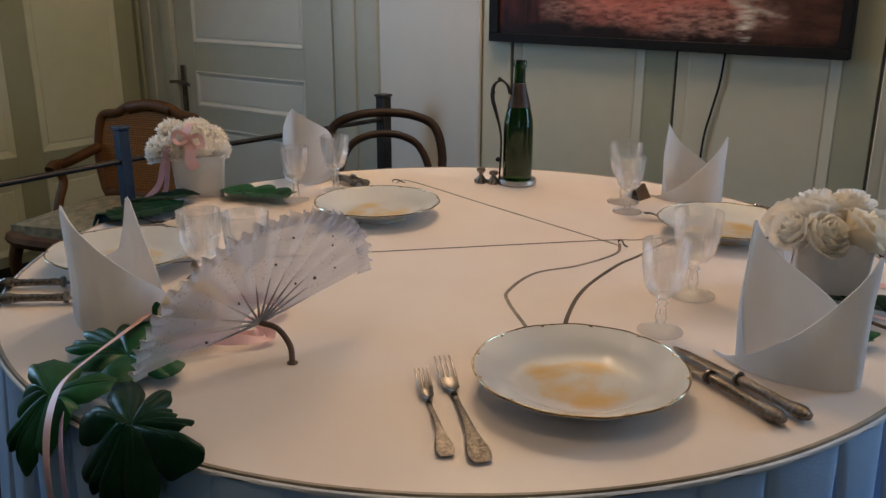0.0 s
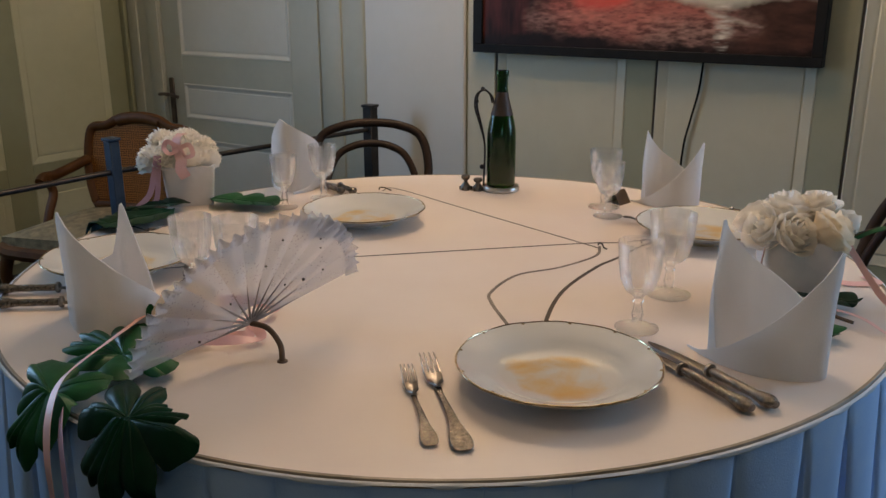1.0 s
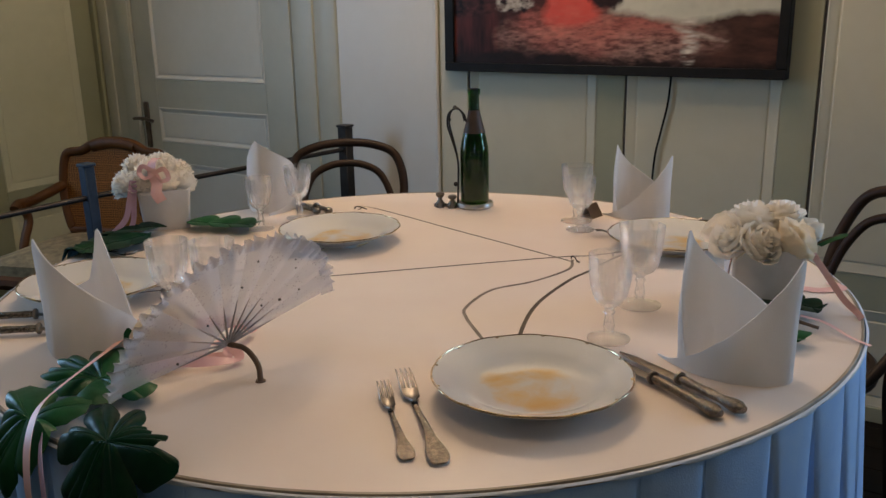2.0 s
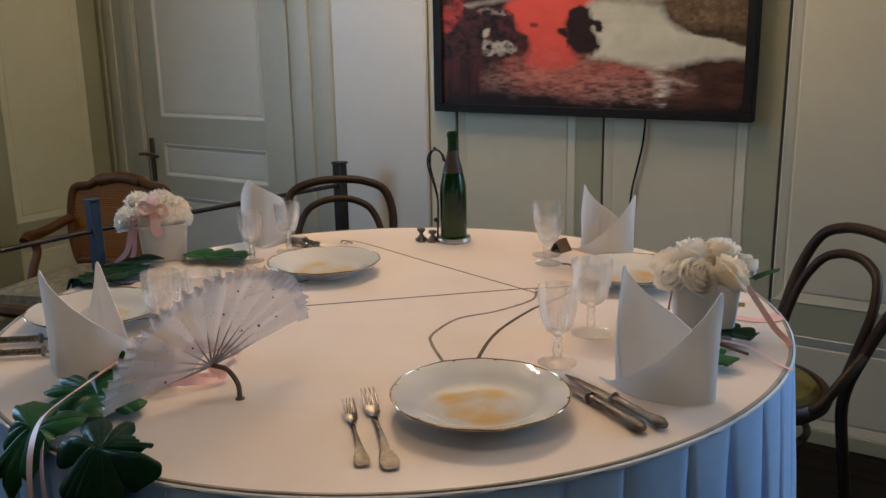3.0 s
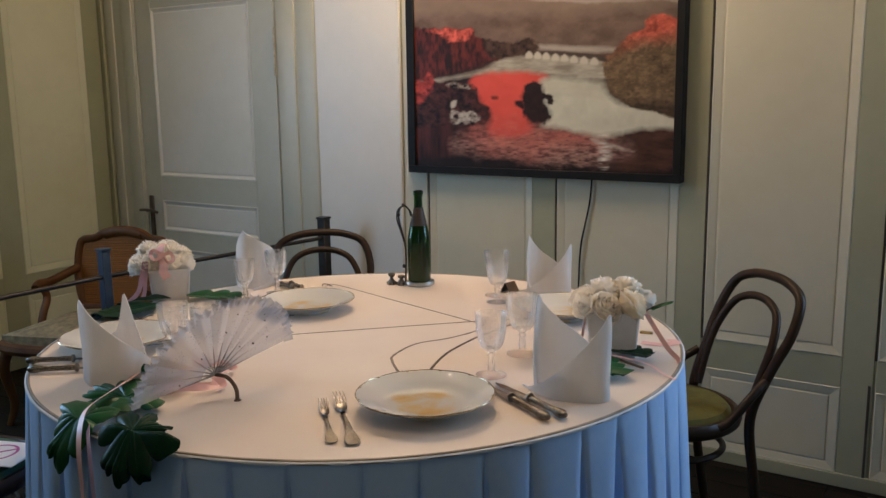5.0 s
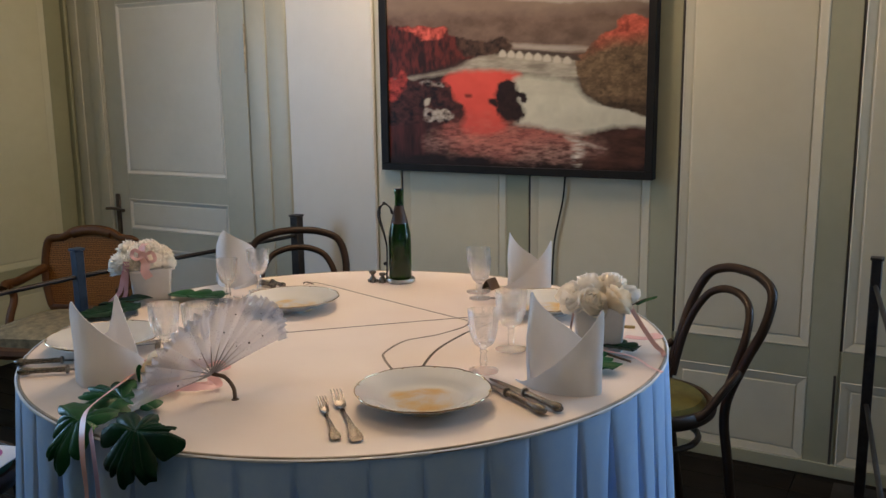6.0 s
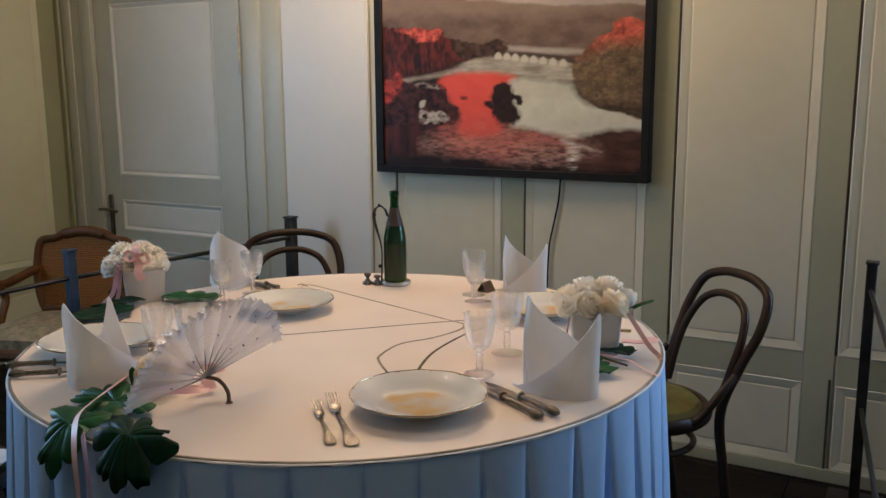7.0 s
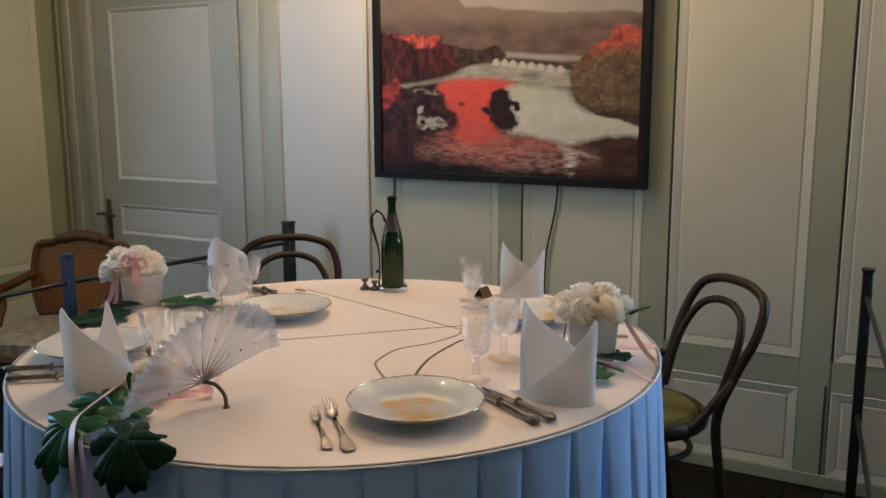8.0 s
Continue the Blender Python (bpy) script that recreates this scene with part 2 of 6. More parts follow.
def cane(nt, bsdf):
    co = coords(nt)
    rot = nt.nodes.new("ShaderNodeMapping")
    rot.inputs["Rotation"].default_value = (0, radians(45), 0)
    nt.links.new(co, rot.inputs[0])
    ch = node(nt, "ShaderNodeTexChecker", Scale=170.0)
    nt.links.new(rot.outputs[0], ch.inputs["Vector"])
    ch.inputs[1].default_value, ch.inputs[2].default_value = (0.27, 0.105, 0.020, 1), (0.085, 0.030, 0.006, 1)
    nt.links.new(ch.outputs[0], bsdf.inputs["Base Color"])
    bsdf.inputs["Roughness"].default_value = 0.6
    bsdf.inputs["Specular IOR Level"].default_value = 0.15


M_CANE = material("woven_cane", cane)



# ---- mesh helpers ----


def link(name, bm, mat, parent=None, label="", smooth=True):
    me = bpy.data.meshes.new(name)
    bmesh.ops.recalc_face_normals(bm, faces=bm.faces)
    bm.to_mesh(me)
    bm.free()
    for m in (mat if isinstance(mat, (list, tuple)) else [mat]):
        me.materials.append(m)
    for p in me.polygons:
        p.use_smooth = smooth
    if smooth:
        me.set_sharp_from_angle(angle=radians(38))
    ob = new(name, me)
    if parent is not None:
        ob.parent = parent
    if label:
        ob["label"] = label
    return ob


def part(name, bm, mat, parent, label="", smooth=True):
    return link(name, bm, mat, parent, label, smooth)


def thing(name, m, label, category, group="", kind=""):
    ob = new(name)
    ob.matrix_world = m
    ob.empty_display_size = 0.05
    return tagged(ob, label, category, group, kind)


def structure(name, bm, mat, label="", parent=None, smooth=False):
    ob = link(name, bm, mat, parent, "", smooth)
    if parent is None:
        tagged(ob, label, "", "", "structure")
    return ob


def box(bm, x0, x1, y0, y1, z0, z1, bevel=0.0, m=None, seg=1):
    r = bmesh.ops.create_cube(bm, size=1.0)
    mat = Matrix.Translation(((x0 + x1) / 2, (y0 + y1) / 2, (z0 + z1) / 2)) @ Matrix.Diagonal((abs(x1 - x0), abs(y1 - y0), abs(z1 - z0), 1))
    bmesh.ops.transform(bm, matrix=mat, verts=r["verts"])
    vs = r["verts"]
    if bevel:
        edges = {e for v in vs for e in v.link_edges}
        out = bmesh.ops.bevel(bm, geom=list(edges), offset=bevel, segments=seg, profile=0.5, affect="EDGES")
        vs = list({v for f in out["faces"] for v in f.verts} | {v for v in vs if v.is_valid})
    if m is not None:
        bmesh.ops.transform(bm, matrix=m, verts=vs)
    return vs


def lathe(bm, profile, n=32, m=None, wave=None, caps=True):
    """Turns (r, z) points round z. wave(angle, r, z) may give another radius and height."""
    rings = []
    for r, z in profile:
        ring = []
        for i in range(n):
            a = 2 * math.pi * i / n
            rr, zz = wave(a, r, z) if wave else (r, z)
            v = Vector((rr * math.cos(a), rr * math.sin(a), zz))
            ring.append(bm.verts.new(m @ v if m is not None else v))
        rings.append(ring)
    for a, b in zip(rings, rings[1:]):
        for i in range(n):
            bm.faces.new((a[i], a[(i + 1) % n], b[(i + 1) % n], b[i]))
    for ring, rz in ((rings[0], profile[0]), (rings[-1], profile[-1])):
        if rz[0] > 1e-6:
            if caps:
                bm.faces.new(ring)
        else:
            bmesh.ops.pointmerge(bm, verts=ring, merge_co=ring[0].co)
    return bm


def smooth_line(points, steps=8, closed=False):
    """Catmull-Rom line through the points."""
    pts = [Vector(p) for p in points]
    out = []
    n = len(pts)
    for i in range(n if closed else n - 1):
        p0 = pts[(i - 1) % n] if closed or i > 0 else pts[0] * 2 - pts[1]
        p1, p2 = pts[i], pts[(i + 1) % n]
        p3 = pts[(i + 2) % n] if closed or i + 2 < n else pts[-1] * 2 - pts[-2]
        for k in range(steps):
            t = k / steps
            out.append(0.5 * ((2 * p1) + (p2 - p0) * t + (2 * p0 - 5 * p1 + 4 * p2 - p3) * t * t + (3 * p1 - p0 - 3 * p2 + p3) * t ** 3))
    if not closed:
        out.append(pts[-1])
    return out


def tube(bm, points, radius, n=10, closed=False, flat=1.0):
    """A round rod along points; radius may be a list."""
    pts = [Vector(p) for p in points]
    cnt = len(pts)
    rad = radius if isinstance(radius, (list, tuple)) else [radius] * cnt
    up = None
    rings = []
    for i, p in enumerate(pts):
        if closed:
            d = pts[(i + 1) % cnt] - pts[i - 1]
        else:
            d = pts[min(i + 1, cnt - 1)] - pts[max(i - 1, 0)]
        d.normalize()
        if up is None:
            up = Vector((0, 0, 1)) if abs(d.z) < 0.9 else Vector((1, 0, 0))
        side = d.cross(up).normalized()
        up = side.cross(d).normalized()
        rings.append([bm.verts.new(p + (side * math.cos(2 * math.pi * k / n) + up * math.sin(2 * math.pi * k / n) * flat) * rad[i]) for k in range(n)])
    for i in range(cnt if closed else cnt - 1):
        a, b = rings[i], rings[(i + 1) % cnt]
        for k in range(n):
            bm.faces.new((a[k], a[(k + 1) % n], b[(k + 1) % n], b[k]))
    if not closed:
        bm.faces.new(rings[0])
        bm.faces.new(rings[-1])
    return bm


def grid(bm, rows):
    """Faces over a table of points."""
    vs = [[bm.verts.new(p) for p in row] for row in rows]
    for a, b in zip(vs, vs[1:]):
        for i in range(len(a) - 1):
            bm.faces.new((a[i], a[i + 1], b[i + 1], b[i]))
    return vs


def thicken(bm, t):
    bmesh.ops.recalc_face_normals(bm, faces=bm.faces)
    bmesh.ops.solidify(bm, geom=bm.faces[:], thickness=t)


def strip(bm, points, width, thick=0.0006, twist=None):
    """A flat band along points; twist gives the roll of the band in radians along it."""
    pts = [Vector(p) for p in points]
    n = len(pts)
    rows = []
    carry = None
    for i, p in enumerate(pts):
        d = (pts[min(i + 1, n - 1)] - pts[max(i - 1, 0)]).normalized()
        if carry is None:
            carry = d.cross(Vector((0, 0, 1)) if abs(d.z) < 0.95 else Vector((1, 0, 0)))
        carry = (carry - d * carry.dot(d)).normalized()
        side = carry
        if twist:
            side = Matrix.Rotation(twist(i / (n - 1)), 3, d) @ side
        rows.append((p + side * width / 2, p - side * width / 2))
    grid(bm, rows)
    thicken(bm, thick)
    return bm


# ---- the room ----


def panel_field(parent, x0, x1, z0, z1, y, mat, axis="x", lip=0.034, deep=0.005):
    """A sunk panel: a sloping lip falls from the frame's face to a groove, and a flat field lies inside it. On a wall that looks to -y (axis x) or +x (axis y)."""
    bm = bmesh.new()
    rings = []
    for inset, d in ((0.0, -deep), (0.004, -deep - 0.0025), (0.009, -deep - 0.001), (lip - 0.004, -0.0022), (lip, -0.0006), (lip + 0.004, -0.0006), (lip + 0.007, -0.0030)):
        ring = ((x0 + inset, z0 + inset), (x1 - inset, z0 + inset), (x1 - inset, z1 - inset), (x0 + inset, z1 - inset))
        rings.append([bm.verts.new((x, y + d, z)) for x, z in ring])
    for a, c in zip(rings, rings[1:]):
        for k in range(4):
            bm.faces.new((a[k], a[(k + 1) % 4], c[(k + 1) % 4], c[k]))
    bm.faces.new(rings[-1])
    if axis == "y":
        bmesh.ops.transform(bm, matrix=Matrix.Translation((WEST, 0, 0)) @ Matrix.Rotation(radians(90), 4, "Z") @ Matrix.Translation((0, -NORTH, 0)), verts=bm.verts)
    part("panel", bm, mat, parent, "", False)


def frame_board(name, parent, mat, x0, x1, z0, z1, y, thick=0.005, axis="x"):
    """A flat frame board of a panelled wall, between its face y and the wall behind."""
    bm = bmesh.new()
    box(bm, x0, x1, y - thick, y + 0.001, z0, z1, 0.0016)
    if axis == "y":
        bmesh.ops.transform(bm, matrix=Matrix.Translation((WEST, 0, 0)) @ Matrix.Rotation(radians(90), 4, "Z") @ Matrix.Translation((0, -NORTH, 0)), verts=bm.verts)
    part(name, bm, mat, parent, "", False)


# floor boards over a sub floor
bm = bmesh.new()
box(bm, WEST - 0.15, EAST + 0.15, SOUTH - 0.148, NORTH + 0.15, -0.2, -0.022)
floor = structure("floor", bm, M_FLOOR, "dark brown worn wooden board floor")
y = SOUTH
while y < NORTH - 0.01:
    w = min(0.138, NORTH - y)
    for x0, x1 in ((WEST, -1.6), (-1.598, 0.55), (0.552, EAST)):
        bm = bmesh.new()
        box(bm, x0, x1, y + 0.0015, y + w - 0.0015, -0.022, 0.0, 0.002)
        part("board", bm, M_FLOOR, floor, "", False)
    y += w

bm = bmesh.new()
box(bm, WEST - 0.15, EAST + 0.15, SOUTH - 0.148, NORTH + 0.15, CEIL, CEIL + 0.15)
structure("ceiling", bm, M_CEIL, "plain off-white plaster ceiling")

# north wall: backing, frames and fields
DOOR_L, DOOR_R, DOOR_H = -3.135, -2.09, 2.08
q0, q1 = NORTH_WIN
bm = bmesh.new()
for x0, x1, z0, z1 in ((WEST - 0.15, DOOR_L, 0, CEIL), (DOOR_R, q0, 0, CEIL), (DOOR_L, DOOR_R, DOOR_H, CEIL), (q0, q1, 0, W_LOW), (q0, q1, W_HIGH, CEIL), (q1, EAST + 0.15, 0, CEIL)):
    box(bm, x0, x1, NORTH, NORTH + 0.15, z0, z1)
wall_north = structure("wall_north", bm, M_STILE, "panelled wall in grey-green and cream paint")
RAIL0, RAIL1 = 0.377, 0.490
JOINTS = [-1.20, -0.565, 0.062, 0.675, 1.30]
bm = bmesh.new()
box(bm, -1.8375, -1.345, NORTH - 0.012, NORTH, 0.0, CEIL - 0.1, 0.003)
part("panel", bm, M_WHITEPANEL, wall_north, "smooth white panel beside the door", False)
bm = bmesh.new()
box(bm, -1.330, -1.206, NORTH - 0.008, NORTH, 0.0, CEIL - 0.1, 0.002)
part("panel", bm, M_PANEL, wall_north, "narrow cream panel", False)
bm = bmesh.new()
tube(bm, [(-1.345, NORTH - 0.012, 0), (-1.345, NORTH - 0.012, CEIL - 0.1)], 0.009, 10)
part("moulding", bm, M_WHITEPANEL, wall_north)
for a, c in zip(JOINTS, JOINTS[1:]):
    s0, s1 = c - 0.108, c - 0.004
    frame_board("stile", wall_north, M_STILE, s0, s1, 0.05, CEIL - 0.1, NORTH)
    frame_board("rail", wall_north, M_STILE, a + 0.004, s0, RAIL0, RAIL1, NORTH)
    frame_board("rail", wall_north, M_STILE, a + 0.004, s0, CEIL - 0.28, CEIL - 0.1, NORTH)
    panel_field(wall_north, a + 0.005, s0, RAIL1, CEIL - 0.28, NORTH, M_PANEL)
    panel_field(wall_north, a + 0.005, s0, 0.05, RAIL0, NORTH, M_PANEL)
for x in JOINTS:
    bm = bmesh.new()
    box(bm, x - 0.0045, x + 0.0050, NORTH - 0.0025, NORTH + 0.001, RAIL1, CEIL - 0.1)
    part("joint", bm, M_GAP, wall_north, "dark open joint between the panels", False)
bm = bmesh.new()
box(bm, 0.656, 0.665, NORTH - 0.0062, NORTH + 0.001, 0.02, RAIL0 + 0.02)
part("joint", bm, M_GAP, wall_north, "dark open joint between the panels", False)
frame_board("baseboard", wall_north, M_STILE, JOINTS[0], JOINTS[-1], 0.0, 0.05, NORTH, 0.012)
bm = bmesh.new()
box(bm, -1.835, EAST, NORTH - 0.05, NORTH + 0.002, CEIL - 0.1, CEIL, 0.01)
part("cornice", bm, M_STILE, wall_north)

# west wall
bm = bmesh.new()
w0, w1 = SMALL_WIN
for y0, y1, z0, z1 in ((SOUTH, w0, 0, CEIL), (w0, w1, 0, W_LOW), (w0, w1, W_HIGH, CEIL), (w1, NORTH, 0, CEIL)):
    box(bm, WEST - 0.15, WEST, y0, y1, z0, z1)
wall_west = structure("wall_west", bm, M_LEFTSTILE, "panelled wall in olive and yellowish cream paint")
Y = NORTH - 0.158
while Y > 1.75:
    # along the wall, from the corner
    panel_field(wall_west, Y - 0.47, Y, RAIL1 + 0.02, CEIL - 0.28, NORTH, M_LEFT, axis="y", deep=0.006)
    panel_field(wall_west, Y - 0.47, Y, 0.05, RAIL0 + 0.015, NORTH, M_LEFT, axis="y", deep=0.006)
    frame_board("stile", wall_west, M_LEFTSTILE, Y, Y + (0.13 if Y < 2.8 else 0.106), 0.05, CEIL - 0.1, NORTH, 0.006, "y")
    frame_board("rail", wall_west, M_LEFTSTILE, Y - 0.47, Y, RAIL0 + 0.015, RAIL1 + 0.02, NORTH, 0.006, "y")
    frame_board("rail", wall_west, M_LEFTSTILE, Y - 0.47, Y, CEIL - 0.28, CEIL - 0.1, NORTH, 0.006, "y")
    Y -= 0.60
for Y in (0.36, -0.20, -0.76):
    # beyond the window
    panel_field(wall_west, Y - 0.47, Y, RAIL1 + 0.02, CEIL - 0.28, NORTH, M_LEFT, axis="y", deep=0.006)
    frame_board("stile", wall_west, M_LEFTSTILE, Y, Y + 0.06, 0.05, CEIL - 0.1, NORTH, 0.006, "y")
bm = bmesh.new()
box(bm, WEST, WEST + 0.040, NORTH - 0.052, NORTH - 0.002, 0, CEIL, 0.006, seg=2)
part("corner_post", bm, M_LEFTSTILE, wall_west, "", False)

# south wall with a doorway to an unseen room, added to shape the daylight
bm = bmesh.new()
d0, d1, dh = ADDED_DOORWAY
for x0, x1, z0, z1 in ((WEST - 0.15, d0, 0, CEIL), (d0, d1, dh, CEIL), (d1, EAST + 0.15, 0, CEIL)):
    box(bm, x0, x1, SOUTH - 0.3, SOUTH, z0, z1)
structure("wall_south", bm, M_PLASTER, "plain olive painted wall with an added doorway")
r0, r1, ry = ADDED_ROOM
n0, n1 = ADDED_ROOM_WIN
bm = bmesh.new()
for x0, x1, z0, z1 in ((r0 - 0.15, n0, 0, CEIL), (n0, n1, 0, W_LOW), (n0, n1, W_HIGH, CEIL), (n1, r1 + 0.15, 0, CEIL)):
    box(bm, x0, x1, ry - 0.2, ry, z0, z1)
box(bm, r0 - 0.15, r0, ry, SOUTH - 0.3, 0, CEIL)
box(bm, r1, r1 + 0.15, ry, SOUTH - 0.3, 0, CEIL)
box(bm, EAST + 0.15, r1 + 0.15, SOUTH - 0.3, SOUTH - 0.15, 0, CEIL)
structure("wall_next_room", bm, M_PLASTER, "plain olive painted walls of the added, unseen next room")
bm = bmesh.new()
box(bm, r0 - 0.15, r1 + 0.15, ry - 0.2, SOUTH - 0.15, -0.2, -0.004)
structure("floor_next_room", bm, M_FLOOR, "dark wooden floor of the added, unseen next room")
bm = bmesh.new()
box(bm, r0 - 0.15, r1 + 0.15, ry - 0.2, SOUTH - 0.15, CEIL, CEIL + 0.15)
structure("ceiling_next_room", bm, M_CEIL, "plain plaster ceiling of the added, unseen next room")
for k, (a, c, m) in enumerate(((*SMALL_WIN, pose(WEST, 0, 0, 0, 0, 90)), (n0, n1, pose(0, ry, 0)), (*NORTH_WIN, pose(0, NORTH, 0)))):
    bm = bmesh.new()
    for x0, x1, z0, z1 in ((a, a + 0.05, W_LOW, W_HIGH), (c - 0.05, c, W_LOW, W_HIGH), (a + 0.05, c - 0.05, W_LOW, W_LOW + 0.05), (a + 0.05, c - 0.05, W_HIGH - 0.05, W_HIGH), ((a + c) / 2 - 0.02, (a + c) / 2 + 0.02, W_LOW + 0.05, W_HIGH - 0.05)):
        box(bm, x0, x1, *((0.02, 0.07), (-0.19, -0.14), (0.02, 0.07))[k], z0, z1, 0.004, m)
    structure("window_%d" % (k + 1), bm, M_HEM, "unseen white painted casement window")
bm = bmesh.new()
box(bm, EAST, EAST + 0.15, SOUTH, NORTH, 0, CEIL)
structure("wall_east", bm, M_PLASTER, "plain olive painted side wall")

# the door with its casing
casing = structure("trim", (lambda b: (box(b, WEST + 0.02, DOOR_L, NORTH - 0.028, NORTH + 0.001, 0, DOOR_H + 0.12, 0.006), box(b, DOOR_R, -1.838, NORTH - 0.015, NORTH + 0.001, 0, DOOR_H + 0.12, 0.003), box(b, DOOR_L, DOOR_R, NORTH - 0.028, NORTH + 0.001, DOOR_H, DOOR_H + 0.12, 0.006), b)[-1])(bmesh.new()), M_DOOR, "grey-green painted door casing with stepped mouldings")
for x0, x1, d in ((WEST + 0.045, WEST + 0.115, 0.036), (DOOR_L - 0.095, DOOR_L - 0.012, 0.034), (DOOR_R + 0.012, DOOR_R + 0.128, 0.024), (DOOR_R + 0.142, -1.842, 0.018)):
    bm = bmesh.new()
    box(bm, x0, x1, NORTH - d, NORTH - 0.012, 0, DOOR_H + 0.1, 0.0032, seg=3)
    part("moulding", bm, M_DOOR, casing)
door = structure("door_1", (lambda b: (box(b, DOOR_L + 0.004, DOOR_R - 0.004, NORTH - 0.012, NORTH + 0.032, 0.006, DOOR_H - 0.004, 0.003), b)[-1])(bmesh.new()), M_DOOR, "grey painted panelled door, closed")
for z0, z1 in ((1.008, 1.925), (0.70, 0.872), (0.12, 0.60)):
    panel_field(door, -3.003, -2.262, z0, z1, NORTH - 0.0125, M_DOORPANEL, deep=0.007, lip=0.022)
for x0, x1, z0, z1 in ((DOOR_L + 0.005, -3.003, 0.007, DOOR_H - 0.005), (-2.262, DOOR_R - 0.005, 0.007, DOOR_H - 0.005), (-3.003, -2.262, 1.925, DOOR_H - 0.005), (-3.003, -2.262, 0.872, 1.008), (-3.003, -2.262, 0.60, 0.70), (-3.003, -2.262, 0.007, 0.12)):
    frame_board("frame_board", door, M_DOOR, x0, x1, z0, z1, NORTH - 0.0125, 0.007)
bm = bmesh.new()
box(bm, -3.108, -3.074, NORTH - 0.030, NORTH - 0.018, 0.665, 0.895, 0.004)
lock = part("lock_plate", bm, M_LOCK, door, "long brown iron lock plate")
bm = bmesh.new()
tube(bm, [(-3.091, NORTH - 0.022, 0.812), (-3.091, NORTH - 0.062, 0.812)], 0.009, 10)
tube(bm, smooth_line([(-3.145, NORTH - 0.064, 0.812), (-3.10, NORTH - 0.066, 0.816), (-3.055, NORTH - 0.066, 0.815), (-3.005, NORTH - 0.062, 0.806)], 4), 0.0085, 10)
part("handle", bm, M_LOCK, lock, "dark lever handle")
for z in (1.66, 0.55):
    bm = bmesh.new()
    tube(bm, [(DOOR_R + 0.004, NORTH - 0.034, z - 0.105), (DOOR_R + 0.004, NORTH - 0.034, z + 0.105)], 0.0055, 10)
    for dz in (-0.112, 0.112, 0.0):
        bmesh.ops.create_uvsphere(bm, u_segments=10, v_segments=6, radius=0.007, matrix=pose(DOOR_R + 0.004, NORTH - 0.034, z + dz))
    part("hinge", bm, M_HINGE, door, "long hinge half covered by grey paint")

# ceiling lamps, all out of view; the last two are made up as fill
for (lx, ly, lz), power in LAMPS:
    cl = thing("unseen_ceiling_lamp", pose(lx, ly, 0), "brass ceiling lamp with six curved arms, added out of view", "lamp", "ceiling lamps")
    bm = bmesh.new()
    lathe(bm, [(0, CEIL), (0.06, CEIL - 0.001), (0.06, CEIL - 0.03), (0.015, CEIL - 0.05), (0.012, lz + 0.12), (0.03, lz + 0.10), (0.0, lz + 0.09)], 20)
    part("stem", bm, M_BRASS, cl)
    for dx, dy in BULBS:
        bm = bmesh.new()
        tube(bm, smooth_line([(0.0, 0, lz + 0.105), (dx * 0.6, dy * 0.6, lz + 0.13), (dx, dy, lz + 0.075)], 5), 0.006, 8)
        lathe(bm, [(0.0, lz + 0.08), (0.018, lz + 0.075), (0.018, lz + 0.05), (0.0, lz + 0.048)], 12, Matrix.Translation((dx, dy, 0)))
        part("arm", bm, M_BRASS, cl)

# ---- table ----
table = thing("round_table", pose(CX, CY, 0), "round table with cream top, slots and worn edge strip", "table")
bm = bmesh.new()
lathe(bm, [(0, TOP - 0.03), (RAD - 0.0045, TOP - 0.03), (RAD - 0.0042, TOP - 0.003), (RAD - 0.0045, TOP), (0, TOP)], 128)
part("tabletop", bm, M_TOP, table)
bm = bmesh.new()
lathe(bm, [(RAD - 0.0045, TOP - 0.026), (RAD + 0.001, TOP - 0.026), (RAD + 0.0012, TOP - 0.002), (RAD - 0.0005, TOP + 0.0008), (RAD - 0.0045, TOP + 0.0010), (RAD - 0.0045, TOP - 0.026)], 128, caps=False)
part("edge_strip", bm, M_EDGE, table, "worn brown edge strip")
for i in range(4):
    a = math.pi / 4 + i * math.pi / 2
    bm = bmesh.new()
    box(bm, -0.035, 0.035, -0.035, 0.035, 0, TOP - 0.03, 0.004, m=pose(0.5 * math.cos(a), 0.5 * math.sin(a), 0))
    part("leg", bm, M_OAK, table)
SLOTS = [
    (M_WIRE, 0.004, [(-0.852, 1.822), (-0.833, 1.860), (-0.52, 1.767), (-0.211, 1.675), (-0.165, 1.660)]),
    (M_SLOT, 0.004, [(-0.80, 1.055), (-0.757, 1.112), (-0.487, 1.386), (-0.216, 1.660), (-0.145, 1.718), (-0.100, 1.775)]),
    (M_SLOT, 0.005, [(-0.80, 1.10), (-0.737, 1.240), (-0.685, 1.480), (-0.66, 1.60)]),
    (M_WIRE, 0.006, [(-0.165, 1.672), (-0.144, 1.606), (-0.170, 1.500), (-0.214, 1.415), (-0.206, 1.310), (-0.177, 1.262), (-0.103, 1.190), (-0.046, 1.130), (0.065, 1.028)]),
    (M_SLOT, 0.007, [(-0.080, 1.800), (-0.094, 1.720), (-0.103, 1.614), (-0.112, 1.540), (-0.104, 1.388), (-0.065, 1.251), (-0.015, 1.150), (0.065, 1.028)]),
]
for mat, w, line in SLOTS:
    bm = bmesh.new()
    strip(bm, [(x - CX, y - CY, TOP + 0.0006) for x, y in smooth_line([Vector((*p, 0)) for p in line], 8) and [(q.x, q.y) for q in smooth_line([Vector((*p, 0)) for p in line], 8)]], w, 0.001)
    part("slot", bm, mat, table, "dark curved slot", False)

